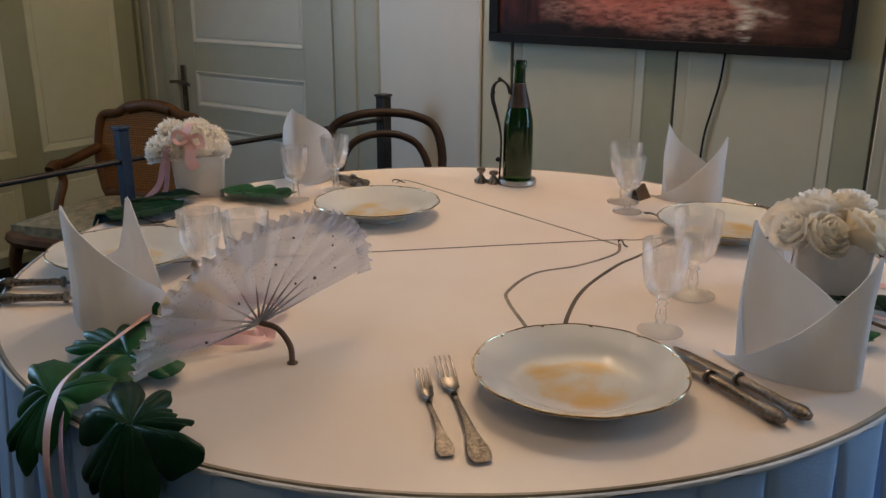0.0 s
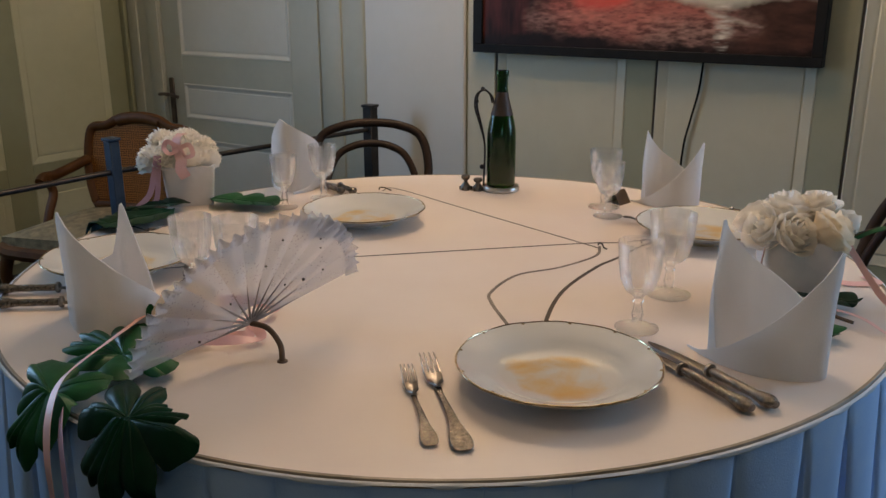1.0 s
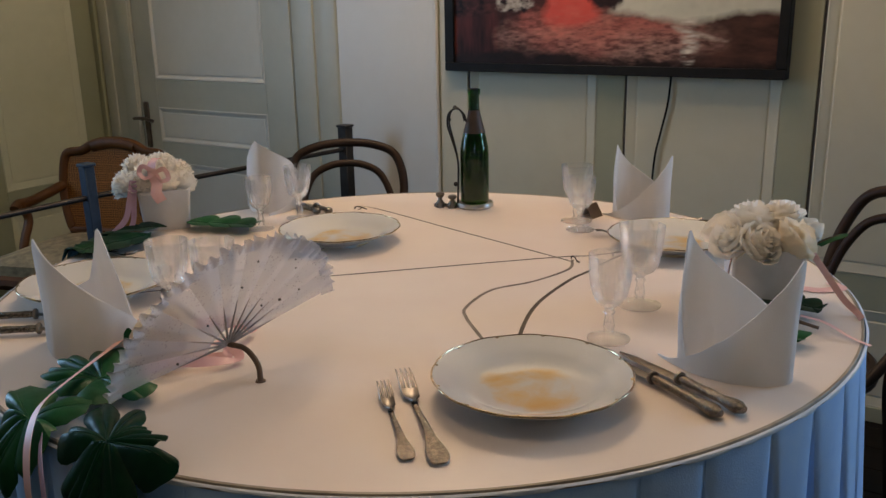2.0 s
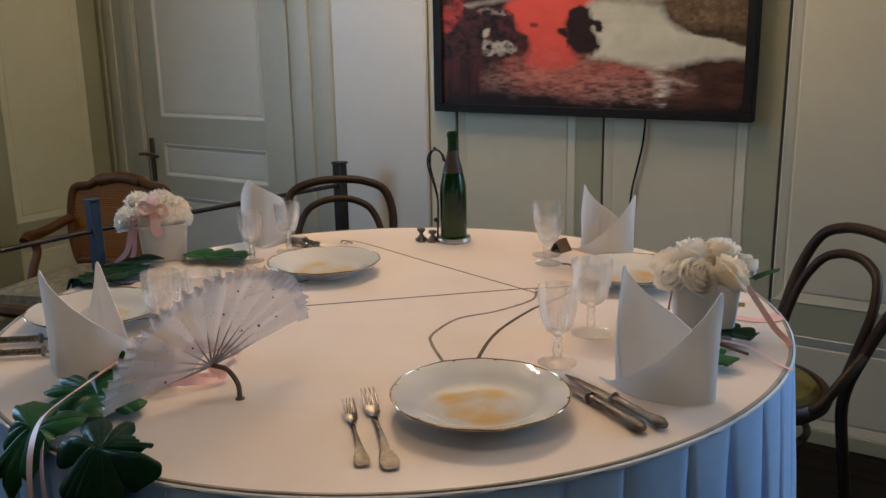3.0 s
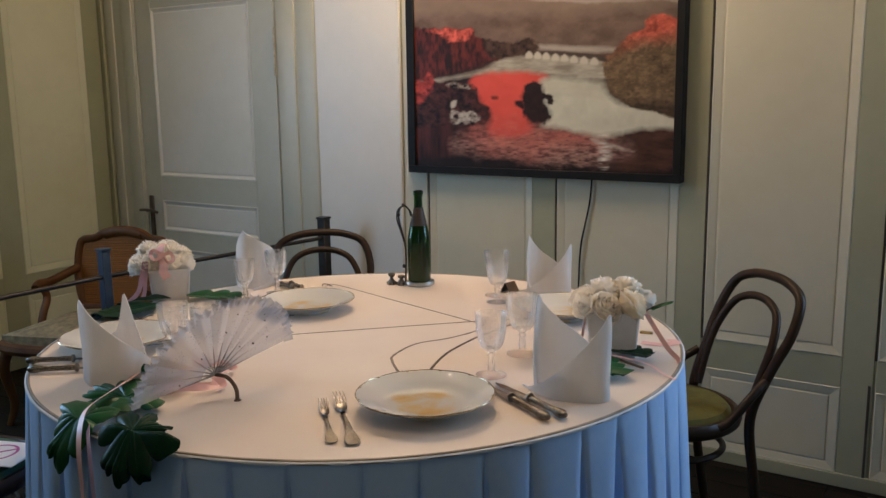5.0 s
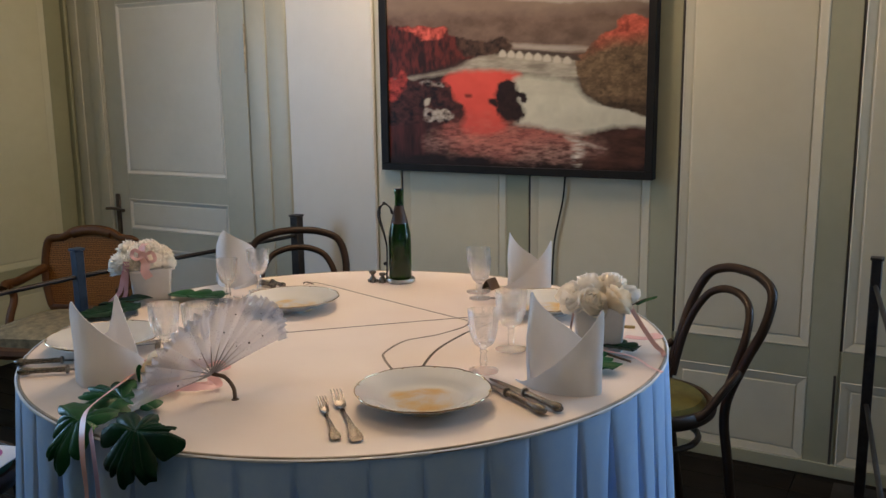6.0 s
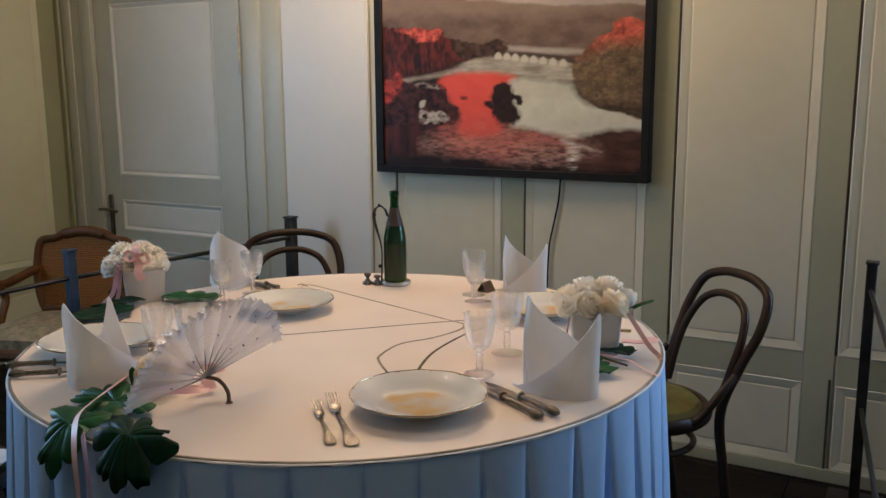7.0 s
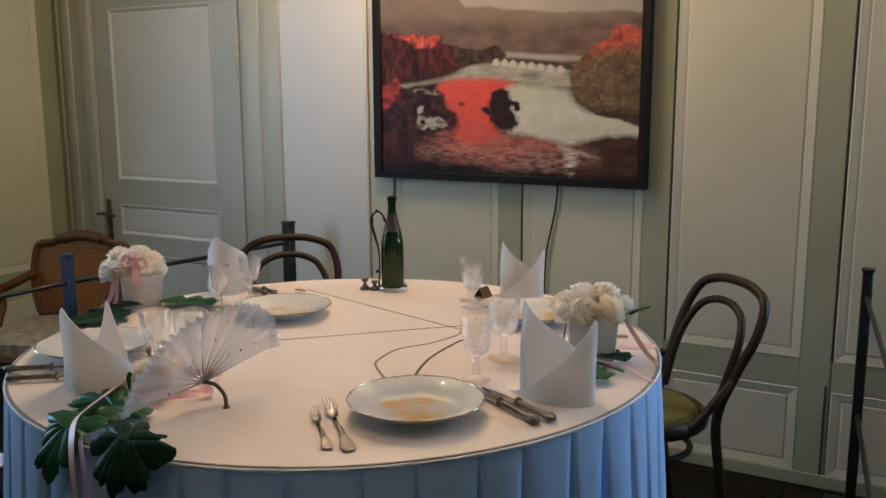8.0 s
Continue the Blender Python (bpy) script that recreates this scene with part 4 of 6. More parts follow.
lay(shape_mask([(0.751, 0.179), (0.776, 0.176), (0.772, 0.15), (0.748, 0.15)], 0.01, 0.01, 26) * contrast(cloud(20, 90, 3), 3.0), (0.4, 0.36, 0.32), (0.70, 0.66, 0.58), full)
lay(shape_mask([(0.75, 0.124), (0.778, 0.125), (0.782, 0.068), (0.774, 0.016), (0.752, 0.014)], 0.012, 0.012, 26) * contrast(cloud(20, 90, 3), 3.0), (0.4, 0.36, 0.32), (0.70, 0.66, 0.58), full)
isl = shape_mask([(0.754, 0.497), (0.788, 0.527), (0.826, 0.584), (0.855, 0.608), (0.889, 0.631), (0.896, 0.669), (0.948, 0.68), (1.004, 0.663), (1.095, 0.659), (1.108, 0.249), (0.92, 0.276), (0.862, 0.292), (0.817, 0.32), (0.781, 0.355), (0.763, 0.422)], 0.005, 0.012, 30)
crown = np.clip(clumps(120, 0.045) * (0.35 + 1.3 * cloud(70, 80, 3)) - 0.02, 0, 1)
lay(isl, (0.012, 0.008, 0.005), (0.27, 0.185, 0.105), crown)
lay(isl * np.clip((vv - 0.538 - 0.2 * (uu - 0.797) + 0.10 * (cloud(9, 9) - 0.5)) / 0.10 + 0.4, 0, 1), (0.13, 0.024, 0.016), (0.80, 0.17, 0.11), crown)
lay(isl * np.clip((0.338 - vv) / 0.06, 0, 0.8), (0.008, 0.006, 0.004), (0.05, 0.030, 0.018), crown)
dark1, dark2 = (0.007, 0.004, 0.004), (0.040, 0.018, 0.014)
lay(shape_mask([(0.454, 0.383), (0.486, 0.415), (0.525, 0.407), (0.54, 0.364), (0.569, 0.338), (0.567, 0.309), (0.542, 0.33), (0.537, 0.298), (0.556, 0.261), (0.543, 0.221), (0.486, 0.226), (0.463, 0.27)], 0.005, 0.022, 24), dark1, dark2, cloud(40, 40))
lay(shape_mask([(0.423, 0.324), (0.455, 0.324), (0.459, 0.286), (0.432, 0.298)], 0.005, 0.006, 34), dark1, dark2, cloud(40, 40))
lay(shape_mask([(0.332, 0.346), (0.355, 0.346), (0.355, 0.332), (0.332, 0.332)], 0.005, 0.004, 34), (0.15, 0.03, 0.02), (0.2, 0.03, 0.02), full)
lay(shape_mask([(-0.092, 0.41), (0.062, 0.414), (0.161, 0.424), (0.238, 0.407), (0.271, 0.357), (0.285, 0.31), (0.317, 0.291), (0.32, 0.236), (0.275, 0.219), (0.16, 0.205), (-0.095, 0.212)], 0.006, 0.022, 26), dark1, (0.085, 0.026, 0.020), contrast(cloud(40, 40)))
lay(shape_mask([(0.162, 0.278), (0.196, 0.27), (0.233, 0.279), (0.273, 0.258), (0.275, 0.225), (0.165, 0.216)], 0.006, 0.014, 40) * contrast(cloud(44, 60), 3.4), (0.34, 0.31, 0.27), (0.58, 0.55, 0.48), cloud(30, 30))
lay(shape_mask([(0.16, 0.323), (0.183, 0.329), (0.177, 0.299), (0.16, 0.293)], 0.005, 0.006, 40), (0.30, 0.28, 0.24), (0.5, 0.47, 0.4), full)
lay(shape_mask([(0.149, 0.416), (0.233, 0.401), (0.228, 0.385), (0.149, 0.399)], 0.006, 0.012, 40) * contrast(cloud(50, 50), 3.0), (0.30, 0.28, 0.24), (0.5, 0.47, 0.4), full)
lay(shape_mask([(0.007, 0.415), (0.042, 0.436), (0.058, 0.471), (0.082, 0.436), (0.07, 0.386), (0.041, 0.334), (0.005, 0.323)], 0.008, 0.016, 34), (0.10, 0.014, 0.010), (0.48, 0.066, 0.050), contrast(cloud(50, 50)))
lay(shape_mask([(0.497, 0.545), (0.571, 0.549), (0.655, 0.536), (0.738, 0.518), (0.762, 0.507), (0.762, 0.493), (0.655, 0.52), (0.571, 0.533), (0.497, 0.533)], 0.004, 0.001, 26), (0.045, 0.032, 0.026), (0.085, 0.065, 0.053), cloud(30, 30))
for u, v in [(0.48, 0.538), (0.513, 0.534), (0.545, 0.529), (0.58, 0.522), (0.614, 0.517), (0.649, 0.51), (0.685, 0.504), (0.722, 0.498)]:
    lay(shape_mask([(u - 0.0125, v - 0.016), (u + 0.0125, v - 0.017), (u + 0.0125, v + 0.002), (u, v + 0.015), (u - 0.0125, v + 0.003)], 0.004, 0.0), (0.40, 0.38, 0.32), (0.50, 0.48, 0.41), full)
lay(shape_mask([(-0.098, -0.001), (0.109, 0.036), (0.207, 0.054), (0.279, 0.032), (0.374, 0.055), (0.442, 0.031), (0.576, 0.016), (0.662, 0.029), (0.746, 0.011), (0.868, 0.005), (1.115, 0.033), (1.121, -0.19), (-0.104, -0.302)], 0.014, 0.026, 30), dark1, (0.022, 0.012, 0.010), cloud(30, 30))

me = bpy.data.meshes.new("print")
xs = (-PW / 2 + 0.04 + uu * (PW - 0.072)).ravel()
zs = (0.032 + vv * (PH - 0.064)).ravel()
idx = np.arange(NU * NV).reshape(NV, NU)
quads = np.stack([idx[:-1, :-1], idx[:-1, 1:], idx[1:, 1:], idx[1:, :-1]], -1).reshape(-1, 4)
me.from_pydata(np.stack([xs, np.full(xs.shape, -D + 0.010), zs], 1).tolist(), [], quads.tolist())
att = me.color_attributes.new("ink", "FLOAT_COLOR", "POINT")
att.data.foreach_set("color", np.concatenate([rgb.reshape(-1, 3), np.ones((NU * NV, 1))], 1).astype(np.float32).ravel())


def ink(nt, bsdf):
    a = nt.nodes.new("ShaderNodeAttribute")
    a.attribute_name = "ink"
    nt.links.new(a.outputs["Color"], bsdf.inputs["Base Color"])
    bsdf.inputs["Roughness"].default_value = 0.5
    bsdf.inputs["Specular IOR Level"].default_value = 0.25


me.materials.append(material("printed_landscape", ink))
pr = new("print", me)
pr.parent = pic
pr["label"] = "printed river landscape in red, brown and white"
bm = bmesh.new()
box(bm, -PW / 2 + 0.04, PW / 2 - 0.032, -D + 0.011, -0.001, 0.032, PH - 0.032)
part("backing", bm, M_BLACK, pic, "", False)
bm = bmesh.new()
tube(bm, smooth_line([(-0.402, NORTH - 0.012, 1.11), (-0.41, NORTH - 0.014, 1.0), (-0.43, NORTH - 0.014, 0.90), (-0.448, NORTH - 0.014, 0.80), (-0.455, NORTH - 0.014, 0.60), (-0.45, NORTH - 0.014, 0.3), (-0.45, NORTH - 0.02, 0.004)], 5), 0.0038, 8)
tagged(link("cable", bm, M_CABLE), "thin black cable hanging from the picture down the wall", "cable")

# ---- plates ----


def plate(x, y, turn, label):
    p = thing("dinner_plate", pose(x, y, TOP, 0, 0, turn), label, "plate", "place settings")
    def scallop(a, r, z):
        if r < 0.10:
            return r, z
        k = (r - 0.10) / 0.038
        lobe = abs(math.sin(6 * a))
        return r * (1 + 0.009 * k * (lobe ** 0.6 - 0.6)), z + 0.0004 * k * math.sin(12 * a)
    bm = bmesh.new()
    lathe(bm, [(0, 0.006), (0.060, 0.006), (0.062, 0.0), (0.068, 0.0), (0.070, 0.006), (0.092, 0.013), (0.115, 0.024), (0.137, 0.0325), (0.138, 0.0345), (0.136, 0.0355), (0.114, 0.0275), (0.098, 0.021), (0.088, 0.0145), (0.075, 0.0115), (0.045, 0.0105), (0, 0.010)], 120, None, scallop)
    part("dish", bm, M_PLATE, p, "white glazed dish with orange food traces")
    bm = bmesh.new()
    ring = []
    for k in range(120):
        a = 2 * math.pi * k / 120
        r, z = scallop(a, 0.1375, 0.0350)
        ring.append((r * math.cos(a), r * math.sin(a), z))
    tube(bm, ring, 0.0016, 6, True)
    part("gold_rim", bm, M_GOLD, p, "thin gilt scalloped rim")
    for k in range(12):
        bm = bmesh.new()
        a = math.pi * (k + 0.0) / 6
        bmesh.ops.create_uvsphere(bm, u_segments=8, v_segments=5, radius=0.0024, matrix=Matrix.Translation((0.135 * math.cos(a), 0.135 * math.sin(a), 0.0350)) @ Matrix.Diagonal((1.2, 1.2, 0.5, 1)))
        part("gilt_bead", bm, M_GOLD, p, "gilt dot on the rim")
    return p


plate(0.060, 1.045, 20, "white scalloped plate with orange food traces and gilt rim")
plate(-0.692, 1.552, 75, "white scalloped plate standing over the slots by the chair")
plate(-0.012, 1.852, 130, "white scalloped plate between crystal glasses and roses")
plate(-0.848, 1.018, 200, "white scalloped plate beside the folded napkin")

# ---- cutlery ----


def cut_pose(ex, ey, tx, ty, z=TOP):
    return pose(ex, ey, z, 0, 0, math.degrees(math.atan2(ty - ey, tx - ex)))


FIDDLE = [(0.0, 0.50), (0.015, 0.74), (0.05, 0.92), (0.10, 1.0), (0.16, 0.95), (0.24, 0.74), (0.33, 0.52), (0.45, 0.40), (0.60, 0.33), (0.75, 0.29), (0.88, 0.30), (0.96, 0.36), (1.0, 0.34)]


def ornate_handle(bm, L, w, t):
    """A flat fiddle-shaped handle along +x from 0 to L, wide at its end, with a raised rim."""
    rows = []
    for s, half in FIDDLE:
        z = 0.0015 + 0.0058 * math.sin(min(1, s * 1.15) * math.pi)
        half *= w
        flat = min(1.0, 0.012 / max(half, 1e-4))
        top = [(-1, 0.0), (-0.92, 0.8), (-0.75, 1.0), (-0.55, 0.62), (0, 0.85 - 0.3 * (1 - flat)), (0.55, 0.62), (0.75, 1.0), (0.92, 0.8), (1, 0.0), (0.7, -0.5), (0, -0.6), (-0.7, -0.5), (-1, 0.0)]
        rows.append([(L * s, half * u, z + t * (0.9 + 0.9 * v)) for u, v in top])
    grid(bm, rows)
    bmesh.ops.remove_doubles(bm, verts=bm.verts, dist=1e-6)
    bmesh.ops.holes_fill(bm, edges=[e for e in bm.edges if e.is_boundary], sides=20)


def fork(ex, ey, tx, ty, label):
    L = math.hypot(tx - ex, ty - ey)
    f = thing("fork", cut_pose(ex, ey, tx, ty), label, "fork", "cutlery")
    bm = bmesh.new()
    ornate_handle(bm, L * 0.66, L * 0.056, L * 0.008)
    part("handle", bm, M_ORNATE, f, "silver handle with raised ornament")
    bm = bmesh.new()
    w = L * 0.047
    rows = []
    for s, half, z in ((0.64, 0.22, 0.006), (0.68, 0.45, 0.0035), (0.715, 0.90, 0.003), (0.76, 1.0, 0.004), (0.80, 1.0, 0.007)):
        rows.append([(L * s, w * half * k, z + 0.0022 * (k * k)) for k in (-1, -0.5, 0, 0.5, 1)])
    grid(bm, rows)
    thicken(bm, 0.0022)
    part("bowl", bm, M_SILVER, f)
    for k in (-0.84, -0.28, 0.28, 0.84):
        bm = bmesh.new()
        line = smooth_line([(L * 0.79, w * k, 0.0070), (L * 0.86, w * k * 1.02, 0.0125), (L * 0.93, w * k * 1.02, 0.0165), (L, w * k, 0.0170)], 4)
        tube(bm, line, [0.0024 - 0.0014 * i / (len(line) - 1) for i in range(len(line))], 6, flat=0.7)
        part("tine", bm, M_SILVER, f)
    return f


def knife(ex, ey, tx, ty, label, z=TOP):
    L = math.hypot(tx - ex, ty - ey)
    k = thing("knife", cut_pose(ex, ey, tx, ty, z), label, "knife", "cutlery")
    bm = bmesh.new()
    rows = []
    for i in range(13):
        s = i / 12
        r = 0.0062 + 0.0034 * math.exp(-((s - 0.10) / 0.16) ** 2) + 0.0008 * math.sin(s * 9) ** 2
        if i == 0:
            r = 0.0055
        rows.append([(L * 0.47 * s, 1.12 * r * math.cos(a), 0.0105 + 0.9 * r * math.sin(a)) for a in [2 * math.pi * q / 12 for q in range(13)]])
    grid(bm, rows)
    bmesh.ops.remove_doubles(bm, verts=bm.verts, dist=1e-6)
    bmesh.ops.holes_fill(bm, edges=[e for e in bm.edges if e.is_boundary], sides=20)
    part("handle", bm, M_ORNATE, k, "rounded silver handle with raised ornament")
    bm = bmesh.new()
    lathe(bm, [(0.006, 0), (0.0098, 0.001), (0.0098, 0.005), (0.007, 0.007)], 14, Matrix.Translation((L * 0.465, 0, 0.0105)) @ Matrix.Rotation(radians(90), 4, "Y"))
    part("bolster", bm, M_SILVER, k, "bright silver collar")
    bm = bmesh.new()
    rows = []
    for i in range(12):
        s = i / 11
        half = 0.0085 * (1 - max(0, s - 0.75) ** 2 * 12)
        x = L * (0.475 + 0.525 * s)
        rows.append([(x, -half, 0.0095 - 0.005 * s), (x, 0, 0.0112 - 0.005 * s), (x, half, 0.0095 - 0.005 * s), (x, 0, 0.0082 - 0.005 * s), (x, -half, 0.0095 - 0.005 * s)])
    grid(bm, rows)
    bmesh.ops.remove_doubles(bm, verts=bm.verts, dist=1e-6)
    part("blade", bm, M_SILVER, k, "dull steel blade")
    return k


fork(0.017, 0.808, -0.125, 0.950, "small silver fork with ornate handle")
fork(0.056, 0.820, -0.125, 0.998, "large silver fork with ornate handle")
knife(0.303, 1.098, 0.068, 1.232, "large silver knife beside the plate")
knife(0.326, 1.124, 0.112, 1.240, "small silver knife beside the folded napkin")
knife(-0.914, 0.812, -0.745, 0.952, "dark silver knife beside the folded napkin")
knife(-0.845, 0.772, -0.670, 0.912, "dark silver knife lying near the table edge")
fork(-1.12, 1.20, -0.985, 1.235, "dark silver fork by the green leaves")
knife(-0.905, 1.725, -1.06, 1.775, "dark silver knife behind the plate")
knife(-0.880, 1.742, -1.03, 1.800, "small dark silver knife behind the plate")
fork(-0.06, 1.985, -0.195, 1.862, "silver fork beside the far plate")
fork(-0.03, 1.985, -0.165, 1.880, "second silver fork beside the far plate")
knife(0.06, 2.07, -0.10, 2.09, "silver knife behind the far plate")
fork(-0.655, 0.99, -0.735, 1.085, "silver fork in front of the plate")

# ---- folded napkins ----


def napkin(x, y, turn, label, R=0.073, H=1.0, F=1.0, broad=False, open_side=False, side_on=False):
    nk = thing("folded_napkin", pose(x, y, TOP, 0, 0, turn), label, "napkin", "place settings")

    def sheet(a0, a1, height, radius, name, n=40, rows=12):
        bm = bmesh.new()
        table_rows = []
        for j in range(rows + 1):
            v = j / rows
            row = []
            for i in range(n + 1):
                a = a0 + (a1 - a0) * i / n
                h = height(a) * H
                r = radius(a, v * h)
                t = radians(a)
                wob = 0.0022 * noise.noise(Vector((math.cos(t) * 3, math.sin(t) * 3, v * h * 14 + x)))
                row.append(((r + wob) * math.cos(t), (r + wob) * math.sin(t) * squash, 0.0012 + v * h))
            table_rows.append(row)
        grid(bm, table_rows)
        thicken(bm, 0.0022)
        return part(name, bm, M_NAPKIN, nk)

    def interp(table):
        def f(a):
            for (a0, h0), (a1, h1) in zip(table, table[1:]):
                if a0 <= a <= a1:
                    k = (a - a0) / (a1 - a0)
                    return h0 + (h1 - h0) * k
            return table[0][1] if a < table[0][0] else table[-1][1]
        return f
    flap = interp([(186, 0.010), (205, 0.020), (235, 0.050), (270, 0.086), (305, 0.122), (335, 0.148), (352, 0.170), (358, 0.173), (365, 0.140), (378, 0.095), (420, 0.06), (440, 0.05)])
    back = interp([(40, 0.055), (80, 0.085), (110, 0.115), (140, 0.155), (160, 0.188), (168, 0.196), (178, 0.185), (195, 0.150), (215, 0.105), (240, 0.055), (258, 0.030)])
    if broad:
        back = interp([(40, 0.06), (70, 0.10), (100, 0.128), (130, 0.160), (152, 0.188), (163, 0.203), (172, 0.196), (195, 0.176), (220, 0.154), (245, 0.134), (270, 0.115), (300, 0.09)])
    last = 300 if broad else 258
    first, squash = 186, 1.0
    if open_side:
        first, last, squash = 180, 228, 0.60
        flap = interp([(180, 0.002), (200, 0.006), (215, 0.014), (240, 0.030), (270, 0.063), (300, 0.108), (330, 0.156), (346, 0.179), (354, 0.184), (362, 0.150), (375, 0.10), (400, 0.075), (430, 0.06), (440, 0.05)])
        back = interp([(40, 0.05), (60, 0.085), (90, 0.115), (120, 0.140), (150, 0.168), (170, 0.188), (184, 0.202), (190, 0.203), (198, 0.185), (206, 0.140), (216, 0.07), (228, 0.012)])
    if side_on:
        last = 240
        flap = interp([(186, 0.10), (205, 0.150), (219, 0.183), (226, 0.187), (238, 0.183), (260, 0.171), (290, 0.149), (320, 0.121), (350, 0.088), (380, 0.055), (410, 0.032), (440, 0.028)])
        back = interp([(40, 0.025), (62, 0.045), (78, 0.085), (94, 0.140), (106, 0.182), (113, 0.190), (122, 0.160), (140, 0.10), (180, 0.075), (240, 0.05)])
    ell = lambda a: R * 1.08 if open_side else R * 1.08 / math.hypot(math.cos(radians(a)), math.sin(radians(a)) * 1.38)
    sheet(first, 440, lambda a: flap(a) * F, lambda a, z: ell(a) + 0.006 + (0.020 * max(0, (230 - a) / 44) ** 2 if a < 230 else 0) + 0.05 * max(0, z - 0.10) * (1 if 320 < a < 400 else 0.3), "front_fold")
    sheet(40, last, back, lambda a, z: ell(a) - 0.001 - 0.10 * max(0, z - 0.09) ** 1.2 + 0.006 * math.sin(radians(a) * 2), "back_fold")
    # inner pleats seen in the opening
    inner = interp([(200, 0.02), (250, 0.045), (300, 0.062), (340, 0.05)])
    sheet(200, 340, inner, lambda a, z: ell(a) * 0.6 + 0.015 * math.sin(radians(a) * 3), "inner_fold", 24, 6)
    return nk


napkin(0.272, 1.268, 0, "stiff white linen napkin folded as a pointed mitre by the knives", R=0.073, open_side=True)
napkin(-0.622, 0.846, 0, "stiff white linen napkin folded as a pointed mitre near the leaves", R=0.070, side_on=True)
napkin(-1.085, 1.745, 123, "white linen napkin folded as a rounded mitre before the chair", R=0.083, H=0.93, F=0.6, broad=True)
napkin(-0.176, 2.095, 8, "white linen napkin folded as a two-pointed mitre by the wall", R=0.062, H=0.88, open_side=True)

# ---- glasses ----


def goblet(x, y, h, r, label, turn=0):
    g = thing("crystal_goblet", pose(x, y, TOP + 0.0012, 0, 0, turn), label, "glass", "crystal glasses")
    s = h / 0.145
    q = r / 0.034

    def cuts(a, rr, z):
        if 0.058 * s < z < 0.105 * s:
            k = math.sin((z / s - 0.058) / 0.047 * math.pi)
            return rr * (1 - 0.10 * k * abs(math.cos(5 * a))), z
        if 0.02 * s < z < 0.05 * s:
            return rr * (1 - 0.10 * abs(math.cos(4 * a))), z
        return rr, z
    bm = bmesh.new()
    lathe(bm, [(0, 0.0), (0.034 * q, 0.0), (0.0345 * q, 0.0018), (0.022 * q, 0.0042), (0.009, 0.009 * s), (0.0075, 0.016 * s), (0.0095, 0.024 * s), (0.0075, 0.034 * s), (0.0062, 0.042 * s), (0.0098, 0.047 * s), (0.0065, 0.052 * s), (0.0105, 0.057 * s), (0.021 * q, 0.064 * s), (0.0275 * q, 0.074 * s), (0.0315 * q, 0.090 * s), (0.0335 * q, 0.108 * s), (0.0355 * q, 0.145 * s), (0.0343 * q, 0.1452 * s), (0.0322 * q, 0.108 * s), (0.0300 * q, 0.090 * s), (0.0258 * q, 0.075 * s), (0.0185 * q, 0.0665 * s), (0.006, 0.0615 * s), (0, 0.0605 * s)], 32, None, cuts)
    part("glass", bm, M_CRYSTAL, g, "", False)
    return g


G1 = "cut crystal wine goblet standing beside a plate"
G2 = "larger cut crystal goblet standing beside a plate"
goblet(0.072, 1.290, 0.142, 0.034, G1)
goblet(0.057, 1.468, 0.146, 0.038, G2)
goblet(-0.535, 1.028, 0.146, 0.037, G2)
goblet(-0.625, 1.008, 0.140, 0.035, G1)
goblet(-0.926, 1.676, 0.135, 0.034, G1)
goblet(-0.934, 1.545, 0.128, 0.031, G1)
goblet(-0.296, 1.980, 0.140, 0.037, G2)
goblet(-0.252, 1.905, 0.128, 0.033, G1)

# ---- bottle in its holder ----
BX, BY = -0.600, 2.004
bt = thing("wine_bottle", pose(BX, BY, TOP + 0.010), "green glass wine bottle with brown neck sleeve, standing in a holder", "bottle")
bm = bmesh.new()
lathe(bm, [(0, 0.004), (0.030, 0.0), (0.036, 0.004), (0.0375, 0.012), (0.0375, 0.128), (0.0365, 0.150), (0.032, 0.172), (0.0255, 0.197), (0.0185, 0.222), (0.0148, 0.240), (0.0138, 0.262), (0.0138, 0.284), (0.0162, 0.286), (0.0165, 0.296), (0.0155, 0.3), (0.0105, 0.3), (0.0105, 0.24), (0.015, 0.218), (0.022, 0.194), (0.029, 0.170), (0.0335, 0.148), (0.0345, 0.128), (0.0345, 0.014), (0, 0.010)], 40)
part("glass", bm, M_BOTTLE, bt)
bm = bmesh.new()
lathe(bm, [(0.0292, 0.188), (0.0290, 0.1885), (0.0198, 0.2225), (0.0163, 0.238), (0.0155, 0.246), (0.0150, 0.246), (0.0157, 0.237), (0.0192, 0.222), (0.0284, 0.188), (0.0292, 0.188)], 40, caps=False)
part("sleeve", bm, M_LABEL, bt, "brown foil sleeve round the shoulder")
bm = bmesh.new()
lathe(bm, [(0, 0.302), (0.010, 0.302), (0.0100, 0.2985), (0, 0.2985)], 20)
part("stopper", bm, M_IRON, bt, "dark stopper")
hd = thing("bottle_holder", pose(BX, BY, TOP, 0, 0, 0), "silver bottle coaster with looped wrought wire handle", "bottle holder")
bm = bmesh.new()
lathe(bm, [(0, 0.001), (0.046, 0.0), (0.049, 0.003), (0.049, 0.012), (0.0475, 0.014), (0.045, 0.012), (0.043, 0.0085), (0, 0.008)], 48)
part("tray", bm, M_TRAY, hd, "round silver tray")
LEFT = Vector((-0.83, -0.55, 0))
